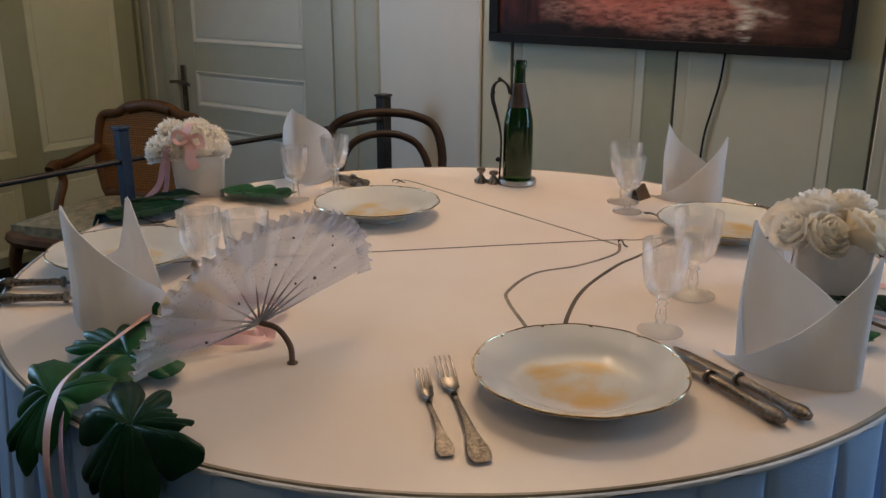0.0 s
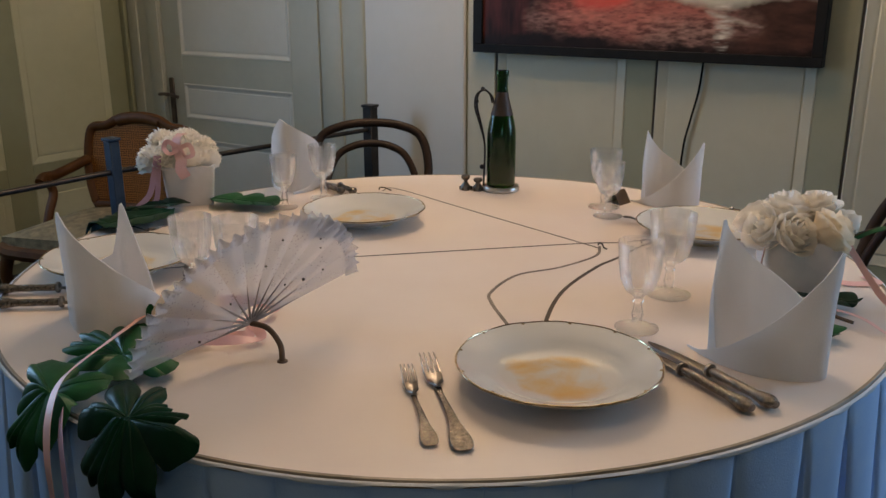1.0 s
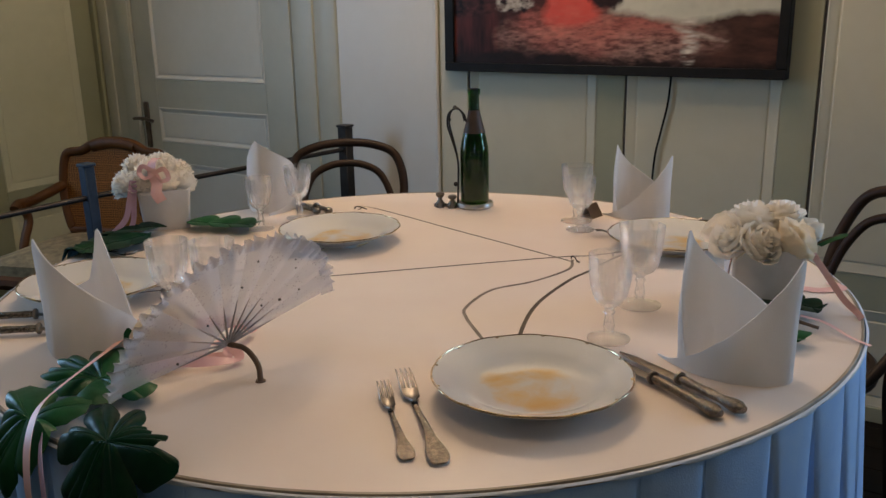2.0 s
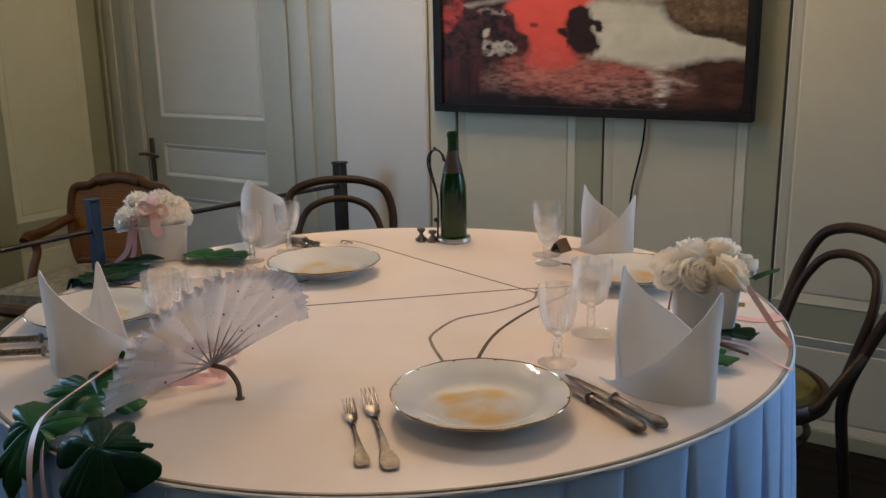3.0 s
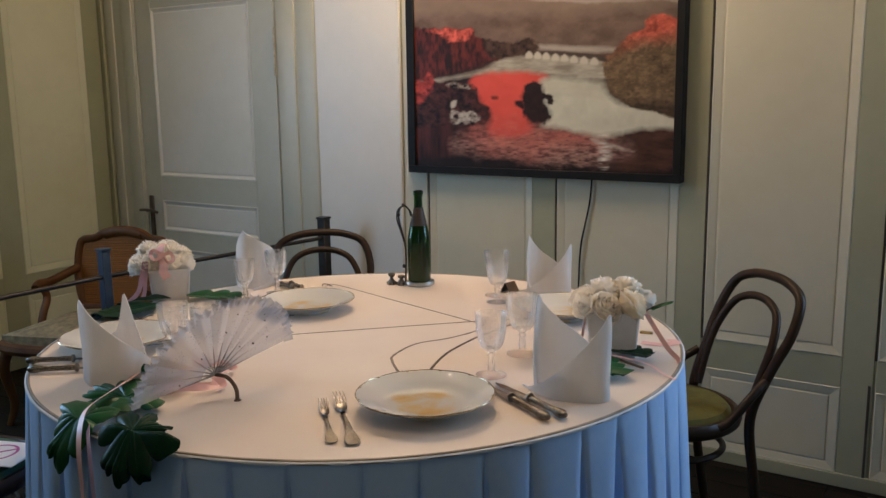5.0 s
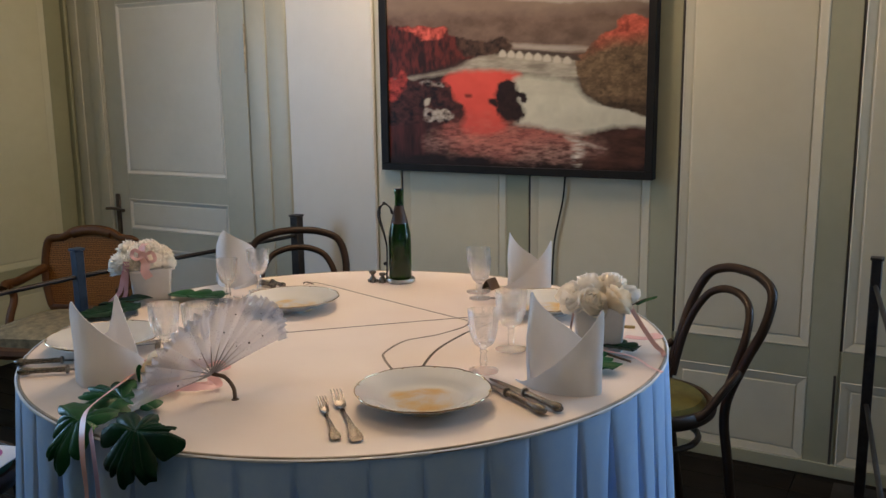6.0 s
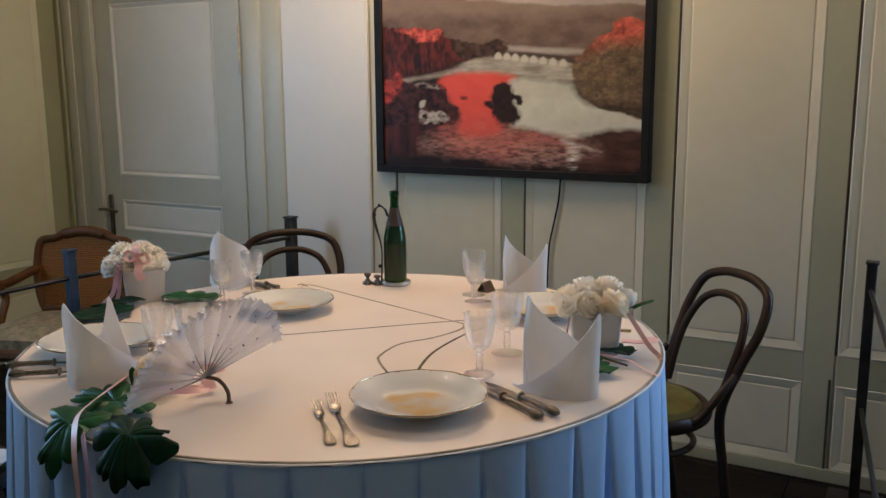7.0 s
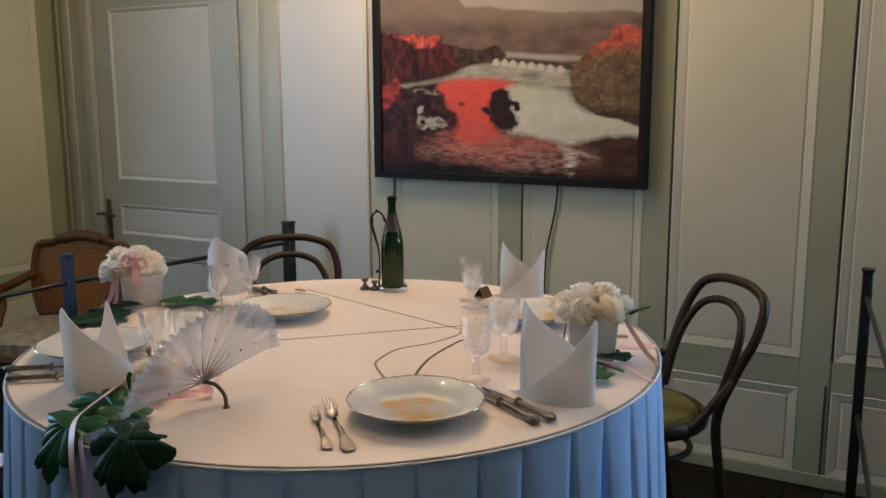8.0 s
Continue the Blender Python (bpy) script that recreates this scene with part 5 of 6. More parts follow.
for off, sc in ((0.012, 1.0), (0.0, 0.80)):
    pts = []
    for d, z in ((0.046, 0.012), (0.043, 0.10), (0.047, 0.14), (0.060, 0.185), (0.070, 0.22), (0.066, 0.25), (0.046, 0.262), (0.028, 0.248), (0.021, 0.228)):
        dd = 0.043 + (d - 0.043) * sc
        pts.append((LEFT.x * dd + 0.55 * off, LEFT.y * dd - 0.83 * off, z))
    bm = bmesh.new()
    tube(bm, smooth_line(pts, 6), 0.0026, 8)
    part("wire", bm, M_IRON, hd, "bent dark wire")
for d, z, r in ((0.050, 0.062, 0.0065), (0.066, 0.232, 0.006), (0.05, 0.264, 0.0055)):
    bm = bmesh.new()
    bmesh.ops.create_uvsphere(bm, u_segments=12, v_segments=8, radius=r, matrix=pose(LEFT.x * d, LEFT.y * d, z))
    part("knob", bm, M_IRON, hd, "small dark knob")


def cruet(x, y, h, label):
    s = thing("salt_stand", pose(x, y, TOP, 0, 0, 30), label, "salt stand", "salt stands")
    bm = bmesh.new()
    lathe(bm, [(0, 0), (0.013, 0), (0.0145, 0.004), (0.013, 0.010), (0.0062, 0.019), (0.0048, 0.024), (0.0105, h - 0.010), (0.0125, h - 0.005), (0.0095, h - 0.001), (0, h)], 20)
    part("body", bm, M_SILVER, s)
    for k in range(6):
        a = math.pi * k / 3
        bm = bmesh.new()
        box(bm, -0.002, 0.002, -0.002, 0.002, 0, 0.010, 0.0008, pose(0.0148 * math.cos(a), 0.0148 * math.sin(a), 0))
        part("foot", bm, M_ORNATE, s)


cruet(-0.679, 1.956, 0.040, "small dark silver salt stand beside the bottle")
cruet(-0.647, 1.966, 0.034, "smaller dark silver salt stand beside the bottle")
tent = thing("place_card", pose(-0.285, 2.045, TOP, 0, 0, 80), "small folded dark brown place card", "place card")
bm = bmesh.new()
for s in (-1, 1):
    grid(bm, [[(-0.024, s * 0.020, 0), (0.024, s * 0.020, 0)], [(-0.024, s * 0.001, 0.032), (0.024, s * 0.001, 0.032)]])
thicken(bm, 0.0012)
part("card", bm, M_TABLET, tent, "", False)
bm = bmesh.new()
box(bm, -0.016, 0.016, -0.006, 0.006, 0, 0.006, 0.0015)
ob = link("metal_clip", bm, M_BRASS)
ob.matrix_world = pose(0.25, 1.79, TOP, 0, 0, 10)
tagged(ob, "small dull brass clip lying on the table", "clip")

# ---- flowers, leaves and ribbons ----


def rose_mesh(name, mat, seed, R=0.036, frill=0.0):
    """A full silk rose: a bud core and rings of cupped petals that open outwards."""
    rng = random.Random(seed)
    bm = bmesh.new()
    bmesh.ops.create_uvsphere(bm, u_segments=14, v_segments=8, radius=R * 0.72, matrix=Matrix.Translation((0, 0, -R * 0.12)) @ Matrix.Diagonal((1, 1, 0.82, 1)))
    layers = [(0.13, 2, 0.80, 0.0), (0.28, 3, 0.80, 0.0), (0.46, 4, 0.76, 0.1), (0.66, 5, 0.64, 0.30), (0.86, 5, 0.48, 0.45), (1.0, 6, 0.20, 0.55)]
    if frill > 0.5:
        layers = [(r, n + 2, t, o) for r, n, t, o in layers] + [(0.58, 7, 0.70, 0.2), (0.80, 8, 0.55, 0.5)]
    for rad, count, top, open_ in layers:
        for k in range(count):
            a0 = 2 * math.pi * (k + rng.uniform(-0.18, 0.18)) / count + rad * 7
            span = 2 * math.pi / count * (0.72 if frill > 0.5 else 0.84)
            lift = rng.uniform(-0.05, 0.05)
            rows = []
            for j in range(6):
                v = j / 5
                row = []
                for i in range(7):
                    u = i / 6 * 2 - 1
                    a = a0 + u * span * (0.5 + 0.5 * math.sin(v * math.pi * 0.7))
                    rr = R * (rad * (0.62 + 0.38 * v ** 0.7) + 0.13 * open_ * v ** 4)
                    rr += R * ((0.035 + 0.09 * frill) * math.sin(u * (5 + 5 * frill) + k * 2.4) * v ** 2 + 0.06 * u * (1 if k % 2 else -1))
                    z = R * (-0.50 + (top + lift + 0.50) * v * (1 - 0.13 * u * u)) - R * 0.55 * open_ * max(0, v - 0.6) + R * (0.03 + 0.09 * frill) * math.sin(u * (5 + 6 * frill) + k * 3.1 + rad * 9) * v ** 3
                    row.append((rr * math.cos(a), rr * math.sin(a), z))
                rows.append(row)
            grid(bm, rows)
    me_ob = link(name, bm, mat)
    me = me_ob.data
    bpy.data.objects.remove(me_ob)
    return me


ROSES = [rose_mesh("rose", M_PETAL2, 1, 0.041, 0.10), rose_mesh("rose", M_PETAL2, 2, 0.038, 0.10), rose_mesh("rose", M_PETAL, 3, 0.040, 0.10), rose_mesh("rose", M_PETAL2, 5, 0.036, 0.10)]
FRILLED = [rose_mesh("rose", M_PETAL2, 11 + k, 0.037, 1.0) for k in range(3)]


def add_rose(parent, k, m, frilled=False):
    ob = new("rose", FRILLED[k % 3] if frilled else ROSES[k % 4])
    ob.parent = parent
    ob.matrix_local = m
    ob["label"] = "frilled white silk rose" if frilled else "cream silk rose" if k % 2 == 0 else "ivory silk rose"
    return ob


def leaf_bm(L, W, lobes, bend, seed, curl=0.15):
    """A leaf along +x: rounded lobes spring from the mid rib on both sides and one ends it; bend lowers its tip."""
    rng = random.Random(seed)
    bm = bmesh.new()

    def sag(p, lift=0.0):
        s = p.x / L
        z = lift - bend * L * s * s - curl * W * 0.5 * (2 * p.y / W) ** 2 + 0.003 * noise.noise(Vector((p.x * 30, p.y * 30, seed)))
        return Vector((p.x, p.y, z))

    def lobe(x0, angle, length, width, lift):
        d = Vector((math.cos(angle), math.sin(angle), 0))
        n = Vector((-d.y, d.x, 0))
        rows = []
        for i in range(11):
            t = i / 10
            half = width / 2 * (0.80 + 0.20 * math.sin(math.pi * min(1, t * 0.9 + 0.05))) * (1.0 if t < 0.78 else math.sqrt(max(0.0, 1 - ((t - 0.78) / 0.225) ** 2)))
            bow = d * (length * t) + Vector((0.10 * length * t * t, 0, 0)) * (1 if abs(angle) > 0.2 else 0)
            row = []
            for u in (-1, -0.6, -0.2, 0.2, 0.6, 1):
                p = Vector((x0, 0, 0)) + bow + n * (half * u)
                row.append(sag(p, lift + 0.05 * width * (1 - u * u) - 0.03 * width * (1 - abs(u)) ** 3))
            rows.append(row)
        grid(bm, rows)
    if lobes <= 1:
        lobe(0, 0.0, L, W, 0)
    else:
        for k in range(lobes):
            s = 0.06 + 0.50 * k / (lobes - 1)
            ang = 1.75 - 0.95 * k / (lobes - 1)
            reach = W * (0.46, 0.56, 0.50, 0.42)[min(k, 3)]
            for side in (-1, 1):
                lobe(L * s, side * (ang + rng.uniform(-0.1, 0.1)), reach * rng.uniform(0.9, 1.1), L * 1.30 / (lobes + 1), 0.0006 * (k + 2 * (side > 0)))
        lobe(L * 0.40, 0.0, L * 0.60, L * 0.36, 0.004)
        lobe(-0.002, 0.0, L * 0.70, L * 0.30, 0.0030)
    thicken(bm, 0.0009)
    return bm


def draped(d, r, up):
    """A place on the table top at distance r from its middle along d, bent down over the edge."""
    over = RAD + 0.010
    if r > over:
        drop = r - over
        turn = min(1.0, drop / 0.03)
        r, z = over + 0.010 * turn + 0.15 * drop + up * turn, TOP + 0.006 - drop + up * (1 - turn)
    else:
        z = TOP + 0.006 + up
    return Vector((CX, CY, 0)) + d * r + Vector((0, 0, z))


def palmate_leaf(parent, middle, lobes, seed, mat, lift=0.0, notch=0.74, cup=0.014):
    """A broad leaf of rounded lobes (angle in degrees, length) about its middle, laid on the table top and draped over its edge."""
    rng = random.Random(seed)
    origin = parent.matrix_world.translation
    mid = Vector((*middle, 0))
    lobes = sorted((radians(a % 360), length, rng.uniform(-1, 1)) for a, length in lobes)
    lobes.append((lobes[0][0] + 2 * math.pi, lobes[0][1], lobes[0][2]))

    def at(a, v):
        k = next(k for k in range(len(lobes) - 1) if lobes[k][0] <= a + 1e-9 and a <= lobes[k + 1][0] + 1e-9)
        (a0, l0, f0), (a1, l1, f1) = lobes[k], lobes[k + 1]
        ph = (a - a0) / (a1 - a0)
        low = notch * min(l0, l1) * (1.0 if a1 - a0 < 1.0 else 0.85)
        top, flop, d = (l0, f0, 2 * ph) if ph < 0.5 else (l1, f1, 2 - 2 * ph)
        crest = max(0.0, 1 - d ** 2.0) ** 0.6
        r = low + (top - low) * crest
        if v > 0.5:
            r *= 1 + 0.035 * math.sin(13 * a + seed) + 0.02 * math.sin(23 * a)
        q = mid + Vector((math.cos(a), math.sin(a), 0)) * (r * v)
        up = 0.010 + lift + cup * v * (1 - 0.9 * v) * 2 * (0.55 + 0.45 * crest) + 0.004 * v * math.sin(math.pi * min(1.0, 1.15 * d)) * crest + 0.005 * flop * v * v * crest - 0.004 * v * v * v
        up += 0.0025 * noise.noise(Vector((q.x * 28, q.y * 28, seed)))
        return draped(q.normalized(), q.length, max(0.0015, up)) - origin
    a0, n = lobes[0][0], 16 * (len(lobes) - 1)
    turns = []
    for (p, _, _), (q, _, _) in zip(lobes, lobes[1:]):
        turns += [p + (q - p) * k / 16 for k in range(16)]
    top = [[at(a, max(0.02, k / 9)) for k in range(10)] for a in turns + [lobes[-1][0]]]
    bm = bmesh.new()
    grid(bm, top)
    bmesh.ops.remove_doubles(bm, verts=bm.verts, dist=0.00001)
    thicken(bm, 0.0009)
    ob = part("leaf", bm, mat, parent)
    bm = bmesh.new()
    for a, length, _ in lobes[:-1]:
        tube(bm, [at(a, max(0.02, k / 8 * 0.88)) + Vector((0, 0, 0.0006)) for k in range(9)], [0.0011 - 0.0001 * k for k in range(9)], 6)
    part("rib", bm, mat, ob)
    return ob


def lobed_leaf(parent, base_at, tip_at, half, lobes, seed, mat, lift=0.0, cup=0.16):
    """A leaf with rounded lobes on both sides of its mid rib, laid out on the unrolled table top (x, y from its middle) and bent down over the edge."""
    rng = random.Random(seed)
    origin = parent.matrix_world.translation
    b, t = Vector((*base_at, 0)), Vector((*tip_at, 0))
    along = t - b
    L = along.length
    along.normalize()
    side = Vector((-along.y, along.x, 0))
    swing = rng.uniform(-0.12, 0.12)
    sizes = [[rng.uniform(0.86, 1.12) for _ in range(lobes + 2)] for _ in (0, 1)]
    depth = [[rng.uniform(0.50, 0.72) for _ in range(lobes + 2)] for _ in (0, 1)]
    flop = [[rng.uniform(-1.0, 1.0) for _ in range(lobes + 2)] for _ in (0, 1)]

    def bent(q, up):
        return draped(q.normalized(), q.length, up) - origin

    def at(s, u):
        """s along the rib, u from -1 to 1 across."""
        k = 0 if u < 0 else 1
        f = s * (lobes + 0.5)
        i = min(lobes, int(f))
        ph = f - i
        wave = abs(math.sin(math.pi * ph)) ** 0.45
        env = (0.30 + 0.70 * math.sin(math.pi * min(1.0, 0.10 + 0.78 * s) ** 0.9)) * (1.0 if s < 0.90 else math.sqrt(max(0.0, 1 - ((s - 0.90) / 0.10) ** 2)))
        w = half * env * sizes[k][i] * (1 - depth[k][i] * (1 - wave))
        a = abs(u)
        fwd = 0.42 * half * env * a ** 1.3
        q = b + along * (L * s * 0.94 + fwd) + side * (u * w + swing * L * s * s)
        rise = 0.010 + cup * w * (a ** 1.2) * (1 - 1.05 * a) + 0.006 * wave * a * (1 + 0.6 * flop[k][i]) - 0.004 * flop[k][i] * a * a
        rise += 0.0025 * noise.noise(Vector((q.x * 30, q.y * 30, seed)))
        return bent(q, max(0.0012, rise + lift * (1 - 0.5 * s)))
    n = 18 * lobes + 8
    top = [[at(j / n, -1 + i / 5) for i in range(11)] for j in range(n + 1)]
    low = [[p - Vector((0, 0, 0.0009)) for p in row] for row in top]
    bm = bmesh.new()
    grid(bm, top)
    grid(bm, low)
    bmesh.ops.recalc_face_normals(bm, faces=bm.faces)
    ob = part("leaf", bm, mat, parent)
    bm = bmesh.new()
    line = [at(j / 12, 0.0) + Vector((0, 0, 0.0006)) for j in range(12)]
    tube(bm, line, [0.0016 - 0.0001 * j for j in range(12)], 6)
    part("rib", bm, mat, ob)
    return ob


def leaf_into(parent, m, L, W, lobes, bend, seed, mat, curl=0.15):
    bm = leaf_bm(L, W, lobes, bend, seed, curl)
    ob = part("leaf", bm, mat, parent)
    ob.matrix_local = m
    bm = bmesh.new()
    tube(bm, smooth_line([(-0.03, 0, 0.002), (0, 0, 0.0015), (L * 0.5, 0, 0.0016 - bend * L * 0.25), (L * 0.82, 0, 0.0012 - bend * L * 0.85)], 4), [0.0013] * 8 + [0.0009] * 5, 6)
    part("rib", bm, M_STALK if mat is M_LEAF2 else mat, ob)
    return ob


def ribbon_into(parent, pts, width, mat, twist=None, name="ribbon"):
    bm = bmesh.new()
    strip(bm, smooth_line(pts, 7), width, 0.0005, twist)
    return part(name, bm, mat, parent)


def pot(x, y, turn, h, label):
    v = thing("flower_pot", pose(x, y, TOP, 0, 0, turn), label, "flower pot", "flower pots")
    bm = bmesh.new()
    half_b, half_t = 0.054, 0.062
    prof = [(half_b, 0.0), (half_t, h), (half_t - 0.005, h), (half_b - 0.004, 0.008)]
    rings = []
    for hw, z in prof:
        ring = []
        for c in range(4):
            for k in range(5):
                a = math.pi / 2 * c + math.pi / 2 * k / 4
                cx, cy = ((1, 1), (-1, 1), (-1, -1), (1, -1))[c]
                ring.append(bm.verts.new((cx * (hw - 0.009) + 0.009 * math.cos(a), cy * (hw - 0.009) + 0.009 * math.sin(a), z)))
        rings.append(ring)
    n = len(rings[0])
    for a, b in zip(rings, rings[1:]):
        for i in range(n):
            bm.faces.new((a[i], a[(i + 1) % n], b[(i + 1) % n], b[i]))
    bm.faces.new(rings[0])
    bm.faces.new(rings[-1])
    part("pot", bm, M_POT, v)
    return v


def bouquet(x, y, z, turn, spots, label, frilled=False):
    b = thing("rose_bouquet", pose(x, y, z, 0, 0, turn), label, "flowers", "rose bouquets")
    for k, (dx, dy, dz, rx, ry) in enumerate(spots):
        add_rose(b, k, pose(dx, dy, dz, rx, ry, 40 * k), frilled)
    return b


POT_L, POT_R = (-1.178, 1.465), (0.232, 1.600)
pot(*POT_L, 49, 0.098, "white square flower pot with a bouquet and pink ribbon")
pot(*POT_R, 22, 0.108, "white square flower pot standing by the pink ribbon")
SPOTS_L = [(-0.075, -0.035, 0.035, 25, -45), (-0.02, -0.055, 0.040, 40, -5), (0.045, -0.045, 0.045, 30, 20), (0.085, -0.01, 0.030, 10, 45), (-0.045, 0.015, 0.075, -5, -15), (0.025, 0.01, 0.080, -5, 10), (0.06, 0.05, 0.05, -30, 30), (-0.02, 0.065, 0.05, -40, 0), (-0.085, 0.04, 0.03, -15, -40), (0.0, -0.03, 0.068, 15, 0)]
bl = bouquet(POT_L[0], POT_L[1], TOP + 0.098, 36, [(0.80 * q[0] - 0.024, 0.80 * q[1], 0.92 * q[2] - 0.020, q[3], q[4]) for q in SPOTS_L], "bouquet of frilled white silk roses with a pink ribbon", True)
for pts, w, tw in (
    ([(0.0, -0.035, 0.078), (-0.006, -0.062, 0.072), (-0.004, -0.078, 0.050), (0.006, -0.084, 0.025), (0.002, -0.080, 0.0), (0.012, -0.076, -0.022)], 0.026, lambda s: 0.35 * math.sin(6 * s)),
    ([(-0.002, -0.074, 0.052), (-0.024, -0.080, 0.066), (-0.034, -0.078, 0.050), (-0.020, -0.084, 0.038), (0.0, -0.080, 0.046)], 0.011, lambda s: 1.1 + 0.3 * math.sin(7 * s)),
    ([(0.002, -0.076, 0.050), (0.026, -0.082, 0.058), (0.034, -0.082, 0.036), (0.018, -0.086, 0.030), (0.002, -0.080, 0.044)], 0.011, lambda s: 1.0 + 0.4 * math.sin(6 * s)),
):
    ribbon_into(bl, pts, w, M_PINK, tw)
ribbon_into(bl, [(-0.055, -0.07, 0.03), (-0.066, -0.075, -0.02), (-0.075, -0.09, -0.06), (-0.105, -0.11, -0.092)], 0.013, M_LILAC, lambda s: 1.4)
ribbon_into(bl, [(-0.050, -0.07, 0.03), (-0.056, -0.075, -0.03), (-0.06, -0.085, -0.07), (-0.075, -0.10, -0.093)], 0.012, M_LILAC, lambda s: 1.5)
SPOTS_R = [(-0.062, -0.020, 0.012, 20, -45), (-0.026, -0.054, 0.014, 50, -12), (0.034, -0.050, 0.018, 48, 16), (0.066, -0.002, 0.012, 8, 50), (-0.022, 0.000, 0.042, 8, -12), (0.028, 0.006, 0.044, 4, 14), (0.046, 0.046, 0.020, -32, 25), (-0.012, 0.050, 0.024, -36, 0), (-0.058, 0.036, 0.012, -25, -38)]
br = bouquet(POT_R[0], POT_R[1], TOP + 0.108, 32, SPOTS_R, "bouquet of cream silk roses with one green leaf")
leaf_into(br, pose(0.085, -0.02, 0.0, 0, -25, 15), 0.06, 0.024, 1, 0.2, 31, M_LEAF2)
ribbon_into(br, [(-0.075, -0.06, -0.01), (-0.082, -0.07, -0.04), (-0.085, -0.075, -0.075)], 0.018, M_PINK, lambda s: 1.4)


def spray_at(x, y, label, ribbons=()):
    g = thing("leaf_spray", pose(x, y, TOP), label, "leaves", "leaf sprays")
    for pts, w, mat, tw in ribbons:
        ribbon_into(g, [(px - x, py - y, pz - TOP) for px, py, pz in pts], w, mat, tw)
    return g


# leaves beside the left pot
beside = spray_at(-1.12, 1.38, "dark green lobed leaves lying beside the flower pot")
lobed_leaf(beside, (-0.715, -0.075), (-0.735, -0.275), 0.085, 3, 41, M_LEAF)
lobed_leaf(beside, (-0.725, -0.020), (-0.845, -0.150), 0.062, 3, 45, M_LEAF, 0.004)
lobed_leaf(beside, (-0.735, 0.045), (-0.545, 0.125), 0.062, 3, 43, M_LEAF2)
# leaves under the right pot
under = spray_at(0.27, 1.50, "green lobed leaf and dark leaf lying under the flower pot", [
    ([(0.235, 1.505, 0.840), (0.29, 1.497, 0.842), (0.355, 1.498, 0.836), (0.40, 1.475, 0.826), (0.432, 1.462, 0.822)], 0.007, M_PINK, lambda s: 0.1),
    ([(0.30, 1.625, 0.925), (0.335, 1.61, 0.885), (0.37, 1.60, 0.845), (0.392, 1.60, 0.826), (0.404, 1.575, 0.824)], 0.011, M_PINK, lambda s: 0.9),
    ([(0.27, 1.70, 0.8225), (0.315, 1.705, 0.8225), (0.345, 1.735, 0.823), (0.325, 1.76, 0.823)], 0.024, M_PINK, lambda s: 0.05),
])
lobed_leaf(under, (0.600, 0.075), (0.690, -0.060), 0.060, 3, 52, M_LEAF2)
lobed_leaf(under, (0.603, 0.140), (0.730, 0.128), 0.042, 3, 53, M_LEAF, 0.004)
bm = bmesh.new()
tube(bm, smooth_line([(0.235, 1.53, 0.838), (0.29, 1.497, 0.835), (0.352, 1.483, 0.829)], 5), 0.003, 8)
tagged(link("stalk", bm, M_STALK), "thin brown stalk lying on the table by the leaf", "stalk")

# spray hanging over the near edge, with a rose and ribbons
spray = spray_at(-0.45, 0.68, "large dark green leaves hanging over the edge with pink ribbon", [
    ([(-0.60, 0.89, 0.845), (-0.55, 0.845, 0.852), (-0.50, 0.755, 0.856), (-0.450, 0.668, 0.862), (-0.415, 0.615, 0.862), (-0.368, 0.570, 0.850), (-0.340, 0.546, 0.815), (-0.330, 0.540, 0.760), (-0.330, 0.538, 0.69), (-0.332, 0.536, 0.60)], 0.015, M_PINK, lambda s: 0.15 + 1.1 * s),
    ([(-0.365, 0.585, 0.850), (-0.330, 0.560, 0.842), (-0.309, 0.546, 0.812), (-0.299, 0.540, 0.77), (-0.296, 0.538, 0.70), (-0.298, 0.536, 0.60)], 0.017, M_LILAC, lambda s: 1.2),
    ([(-0.56, 0.90, 0.826), (-0.525, 0.965, 0.842), (-0.47, 1.015, 0.836), (-0.435, 1.01, 0.830), (-0.43, 0.955, 0.838), (-0.40, 0.915, 0.828), (-0.46, 0.885, 0.826)], 0.017, M_PINK, lambda s: 0.5 + 0.8 * math.sin(6 * s)),
    ([(-0.47, 0.80, 0.827), (-0.43, 0.83, 0.842), (-0.40, 0.87, 0.836), (-0.375, 0.92, 0.828), (-0.42, 0.93, 0.842), (-0.46, 0.90, 0.828)], 0.016, M_PINK, lambda s: 0.7 + 0.9 * math.sin(7 * s)),
    ([(-0.55, 0.86, 0.826), (-0.575, 0.895, 0.850), (-0.55, 0.935, 0.865), (-0.52, 0.91, 0.845), (-0.545, 0.87, 0.830)], 0.018, M_PINK, lambda s: 0.9),
])
palmate_leaf(spray, (-0.100, -0.668), [(194, 0.097), (170, 0.118), (141, 0.110), (65, 0.06), (-3, 0.104), (-28, 0.094), (240, 0.07)], 61, M_LEAF2)
palmate_leaf(spray, (-0.062, -0.803), [(158, 0.098), (190, 0.058), (229, 0.072), (251, 0.086), (325, 0.062), (62, 0.075)], 62, M_LEAF2, 0.005)
palmate_leaf(spray, (0.088, -0.797), [(114, 0.084), (75, 0.052), (30, 0.070), (4, 0.108), (-29, 0.088), (-74, 0.072), (-114, 0.064), (186, 0.074), (147, 0.118)], 63, M_LEAF, 0.010)
lone = thing("silk_rose", pose(-0.475, 0.865, TOP), "large cream silk rose lying among pink ribbons", "flower")
r1 = new("blossom", ROSES[2])
r1.parent = lone
r1.matrix_local = Matrix.Translation((0, 0, 0.040)) @ Matrix.Rotation(radians(50), 4, "X") @ Matrix.Rotation(radians(25), 4, "Y") @ Matrix.Scale(1.22, 4)
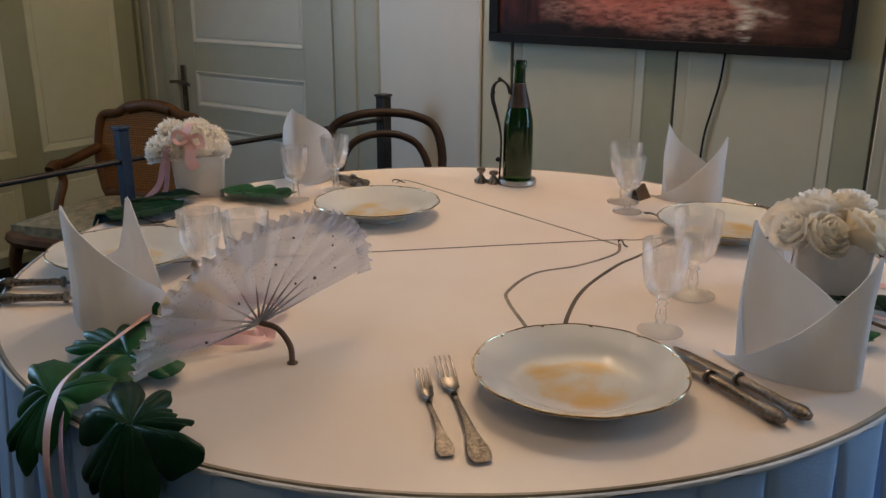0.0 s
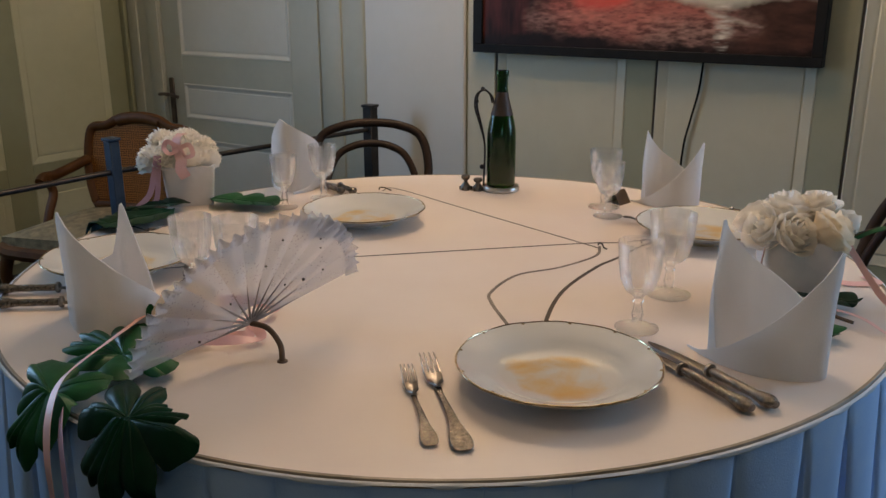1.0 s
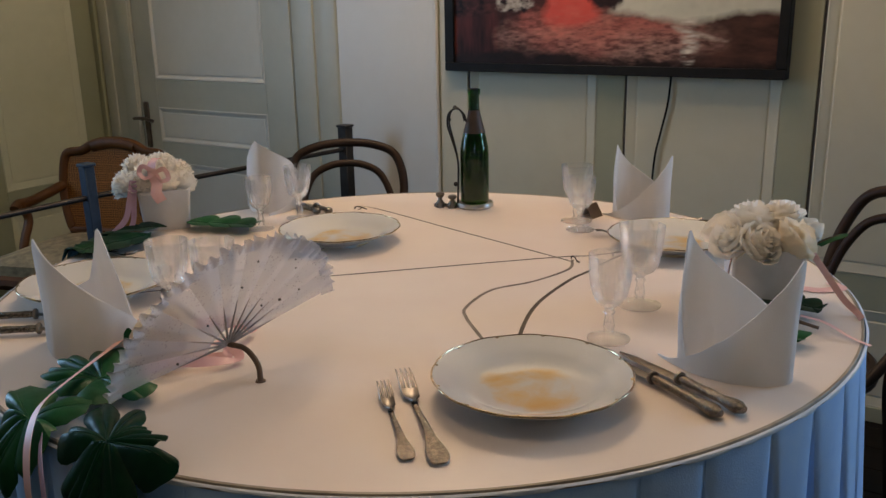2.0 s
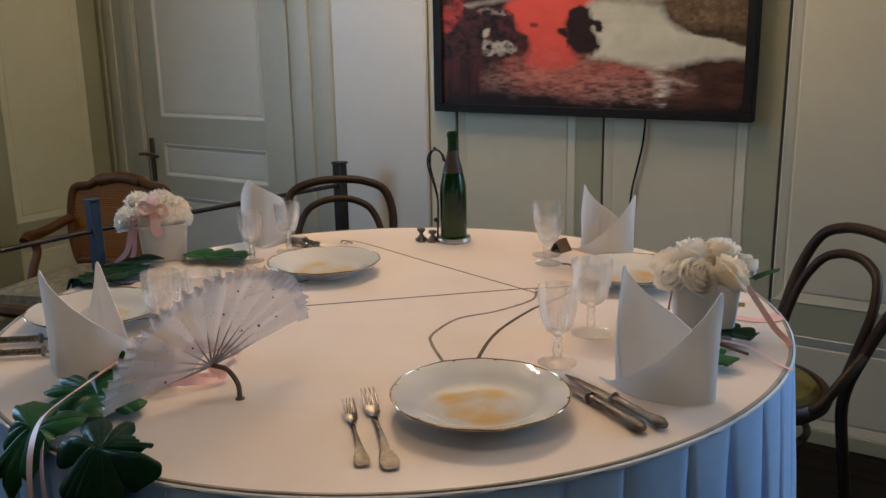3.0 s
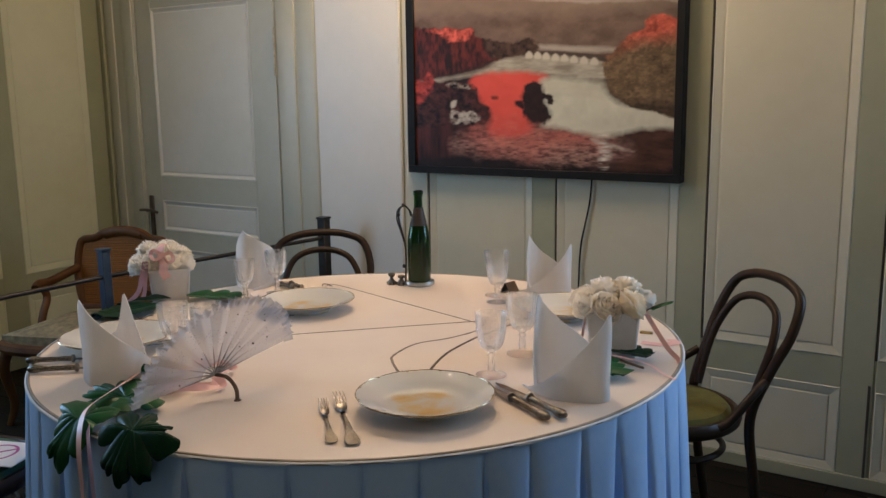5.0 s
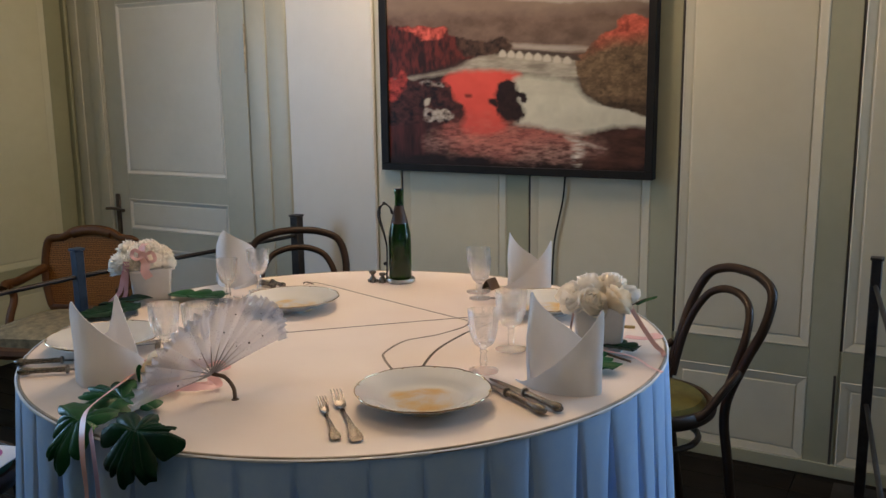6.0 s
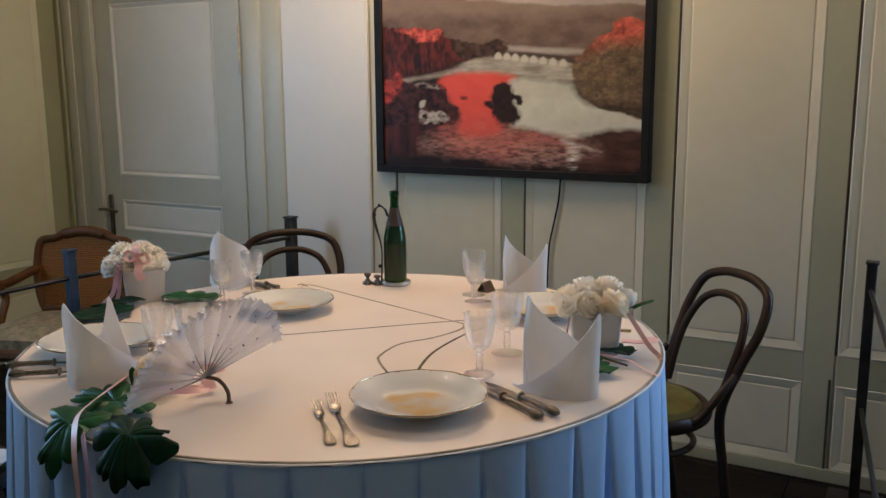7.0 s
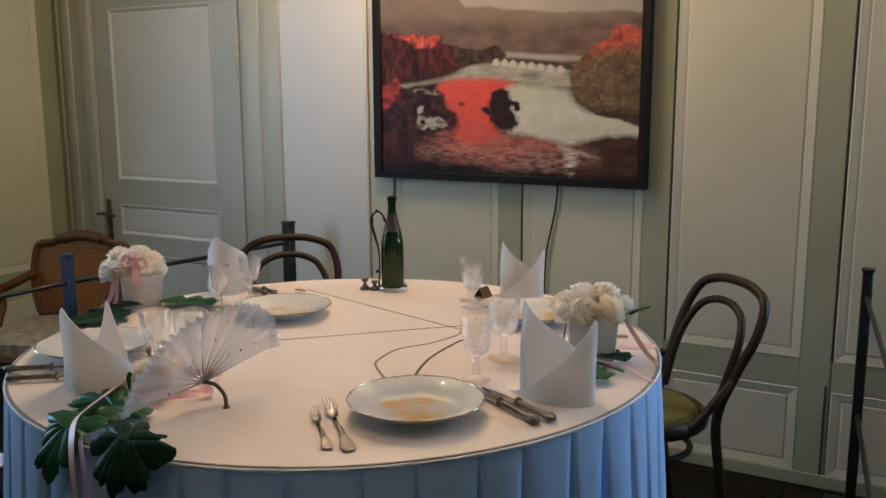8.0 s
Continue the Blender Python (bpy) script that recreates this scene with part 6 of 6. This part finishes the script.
for s in (-1, 1):
    bm = leaf_bm(0.045, 0.016, 1, -0.3, 60 + s, 0.3)
    ob = part("sepal", bm, M_LEAF2, lone)
    ob.matrix_local = pose(-0.035, -0.02 + 0.01 * s, 0.012, 0, -60, 190 + 20 * s)

# ---- lace fan on its bent stem ----
PIV = Vector((-0.360, 0.888, 0.866))
RIGHT, UPV, FWD = Vector((0.84, 0.54, 0)), Vector((0, 0, 1)), Vector((-0.54, 0.84, 0))
fu = (RIGHT * 0.67 + UPV * 0.16 + FWD * 0.69).normalized()
fv0 = (RIGHT * -0.06 + UPV * 1.0).normalized()
LEAN = radians(-39)
fv = (fv0 * math.cos(LEAN) + FWD * math.sin(LEAN)).normalized()
fv = (fv - fu * fv.dot(fu)).normalized()
fn = fu.cross(fv)
fan = thing("lace_fan", Matrix.Translation(PIV), "open white lace hand fan raised on a bent metal stem", "fan")
NP = 22
RF = 0.185
for k in range(NP // 2):
    bm = bmesh.new()
    rows = []
    for j in range(9):
        v = j / 8
        r = 0.035 + (RF - 0.035) * v
        row = []
        for i in range(9):
            w = (k * 2 + i / 4) / NP
            a = math.pi * (0.015 + 0.97 * w)
            fold = 0.006 * v * (1 - abs((i % 8) / 4 - 1)) if i < 8 else 0.0
            rr = r + (0.004 * abs(math.sin(w * NP * math.pi)) if j == 8 else 0)
            row.append(fu * math.cos(a) * rr + fv * math.sin(a) * rr + fn * fold)
        rows.append(row)
    grid(bm, rows)
    part("lace_panel", bm, M_LACE, fan)
for k in range(0, 12):
    a = math.pi * (0.02 + 0.96 * k / 11)
    bm = bmesh.new()
    d = fu * math.cos(a) + fv * math.sin(a)
    tube(bm, [d * 0.004, d * 0.045, d * 0.085], [0.0022, 0.0016, 0.0007], 6)
    part("rib", bm, M_STICK, fan, "thin grey fan stick")
bm = bmesh.new()
rows = []
for k in range(221):
    a = math.pi * (0.012 + 0.976 * k / 220)
    d = fu * math.cos(a) + fv * math.sin(a)
    w = math.sin(k * 0.9) * 0.006 + 0.003 * math.sin(k * 0.37)
    rows.append([d * (RF - 0.012) + fn * 0.003, d * (RF + 0.001) + fn * (0.004 + w * 0.5), d * (RF + 0.010 + 0.002 * math.sin(k * 1.7)) + fn * (0.003 + w)])
grid(bm, rows)
part("ruffle", bm, M_LACE, fan, "ruffled lace edge")
rngf = random.Random(8)
for k in range(9):
    a = math.pi * rngf.uniform(0.08, 0.92)
    r = rngf.uniform(0.075, 0.165)
    d = (fu * math.cos(a) + fv * math.sin(a)) * r
    bm = bmesh.new()
    bmesh.ops.create_icosphere(bm, subdivisions=1, radius=rngf.uniform(0.0014, 0.0026), matrix=Matrix.Translation(d + fn * 0.008))
    part("sequin", bm, M_SLOT, fan, "dark sequin on the lace")
bm = bmesh.new()
foot = Vector((-0.300, 0.888, TOP)) - PIV
tube(bm, smooth_line([foot, foot + Vector((-0.006, 0.003, 0.024)), Vector((0.028, 0.006, -0.004)), Vector((0.0, 0, 0))], 6), 0.0042, 10)
lathe(bm, [(0, 0), (0.008, 0), (0.007, 0.002), (0, 0.002)], 12, Matrix.Translation(foot))
part("stem", bm, M_STALK, fan, "bent brown metal stem")

# ---- chair with a notice on it, beside the table ----
bentwood_chair(facing(-1.33, 0.83, -0.40, 1.40), "dark bentwood chair with green seat, pushed close to the table", M_GREEN)
card = thing("notice_card", pose(-1.24, 0.90, 0.494, 0, 0, 20), "white card with a purple ringed prohibition sign on the seat", "sign")
bm = bmesh.new()
box(bm, -0.10, 0.10, -0.075, 0.075, 0, 0.003, 0.0008)
part("board", bm, M_CARD, card, "", False)
bm = bmesh.new()
tube(bm, [(0.05 * math.cos(a), 0.05 * math.sin(a), 0.0036) for a in [2 * math.pi * k / 40 for k in range(40)]], 0.004, 6, True, 0.15)
part("ring", bm, M_PURPLE, card)
bm = bmesh.new()
box(bm, -0.05, 0.05, -0.003, 0.003, 0.003, 0.0042, 0.0004, Matrix.Rotation(radians(40), 4, "Z"))
part("bar", bm, M_PURPLE, card)
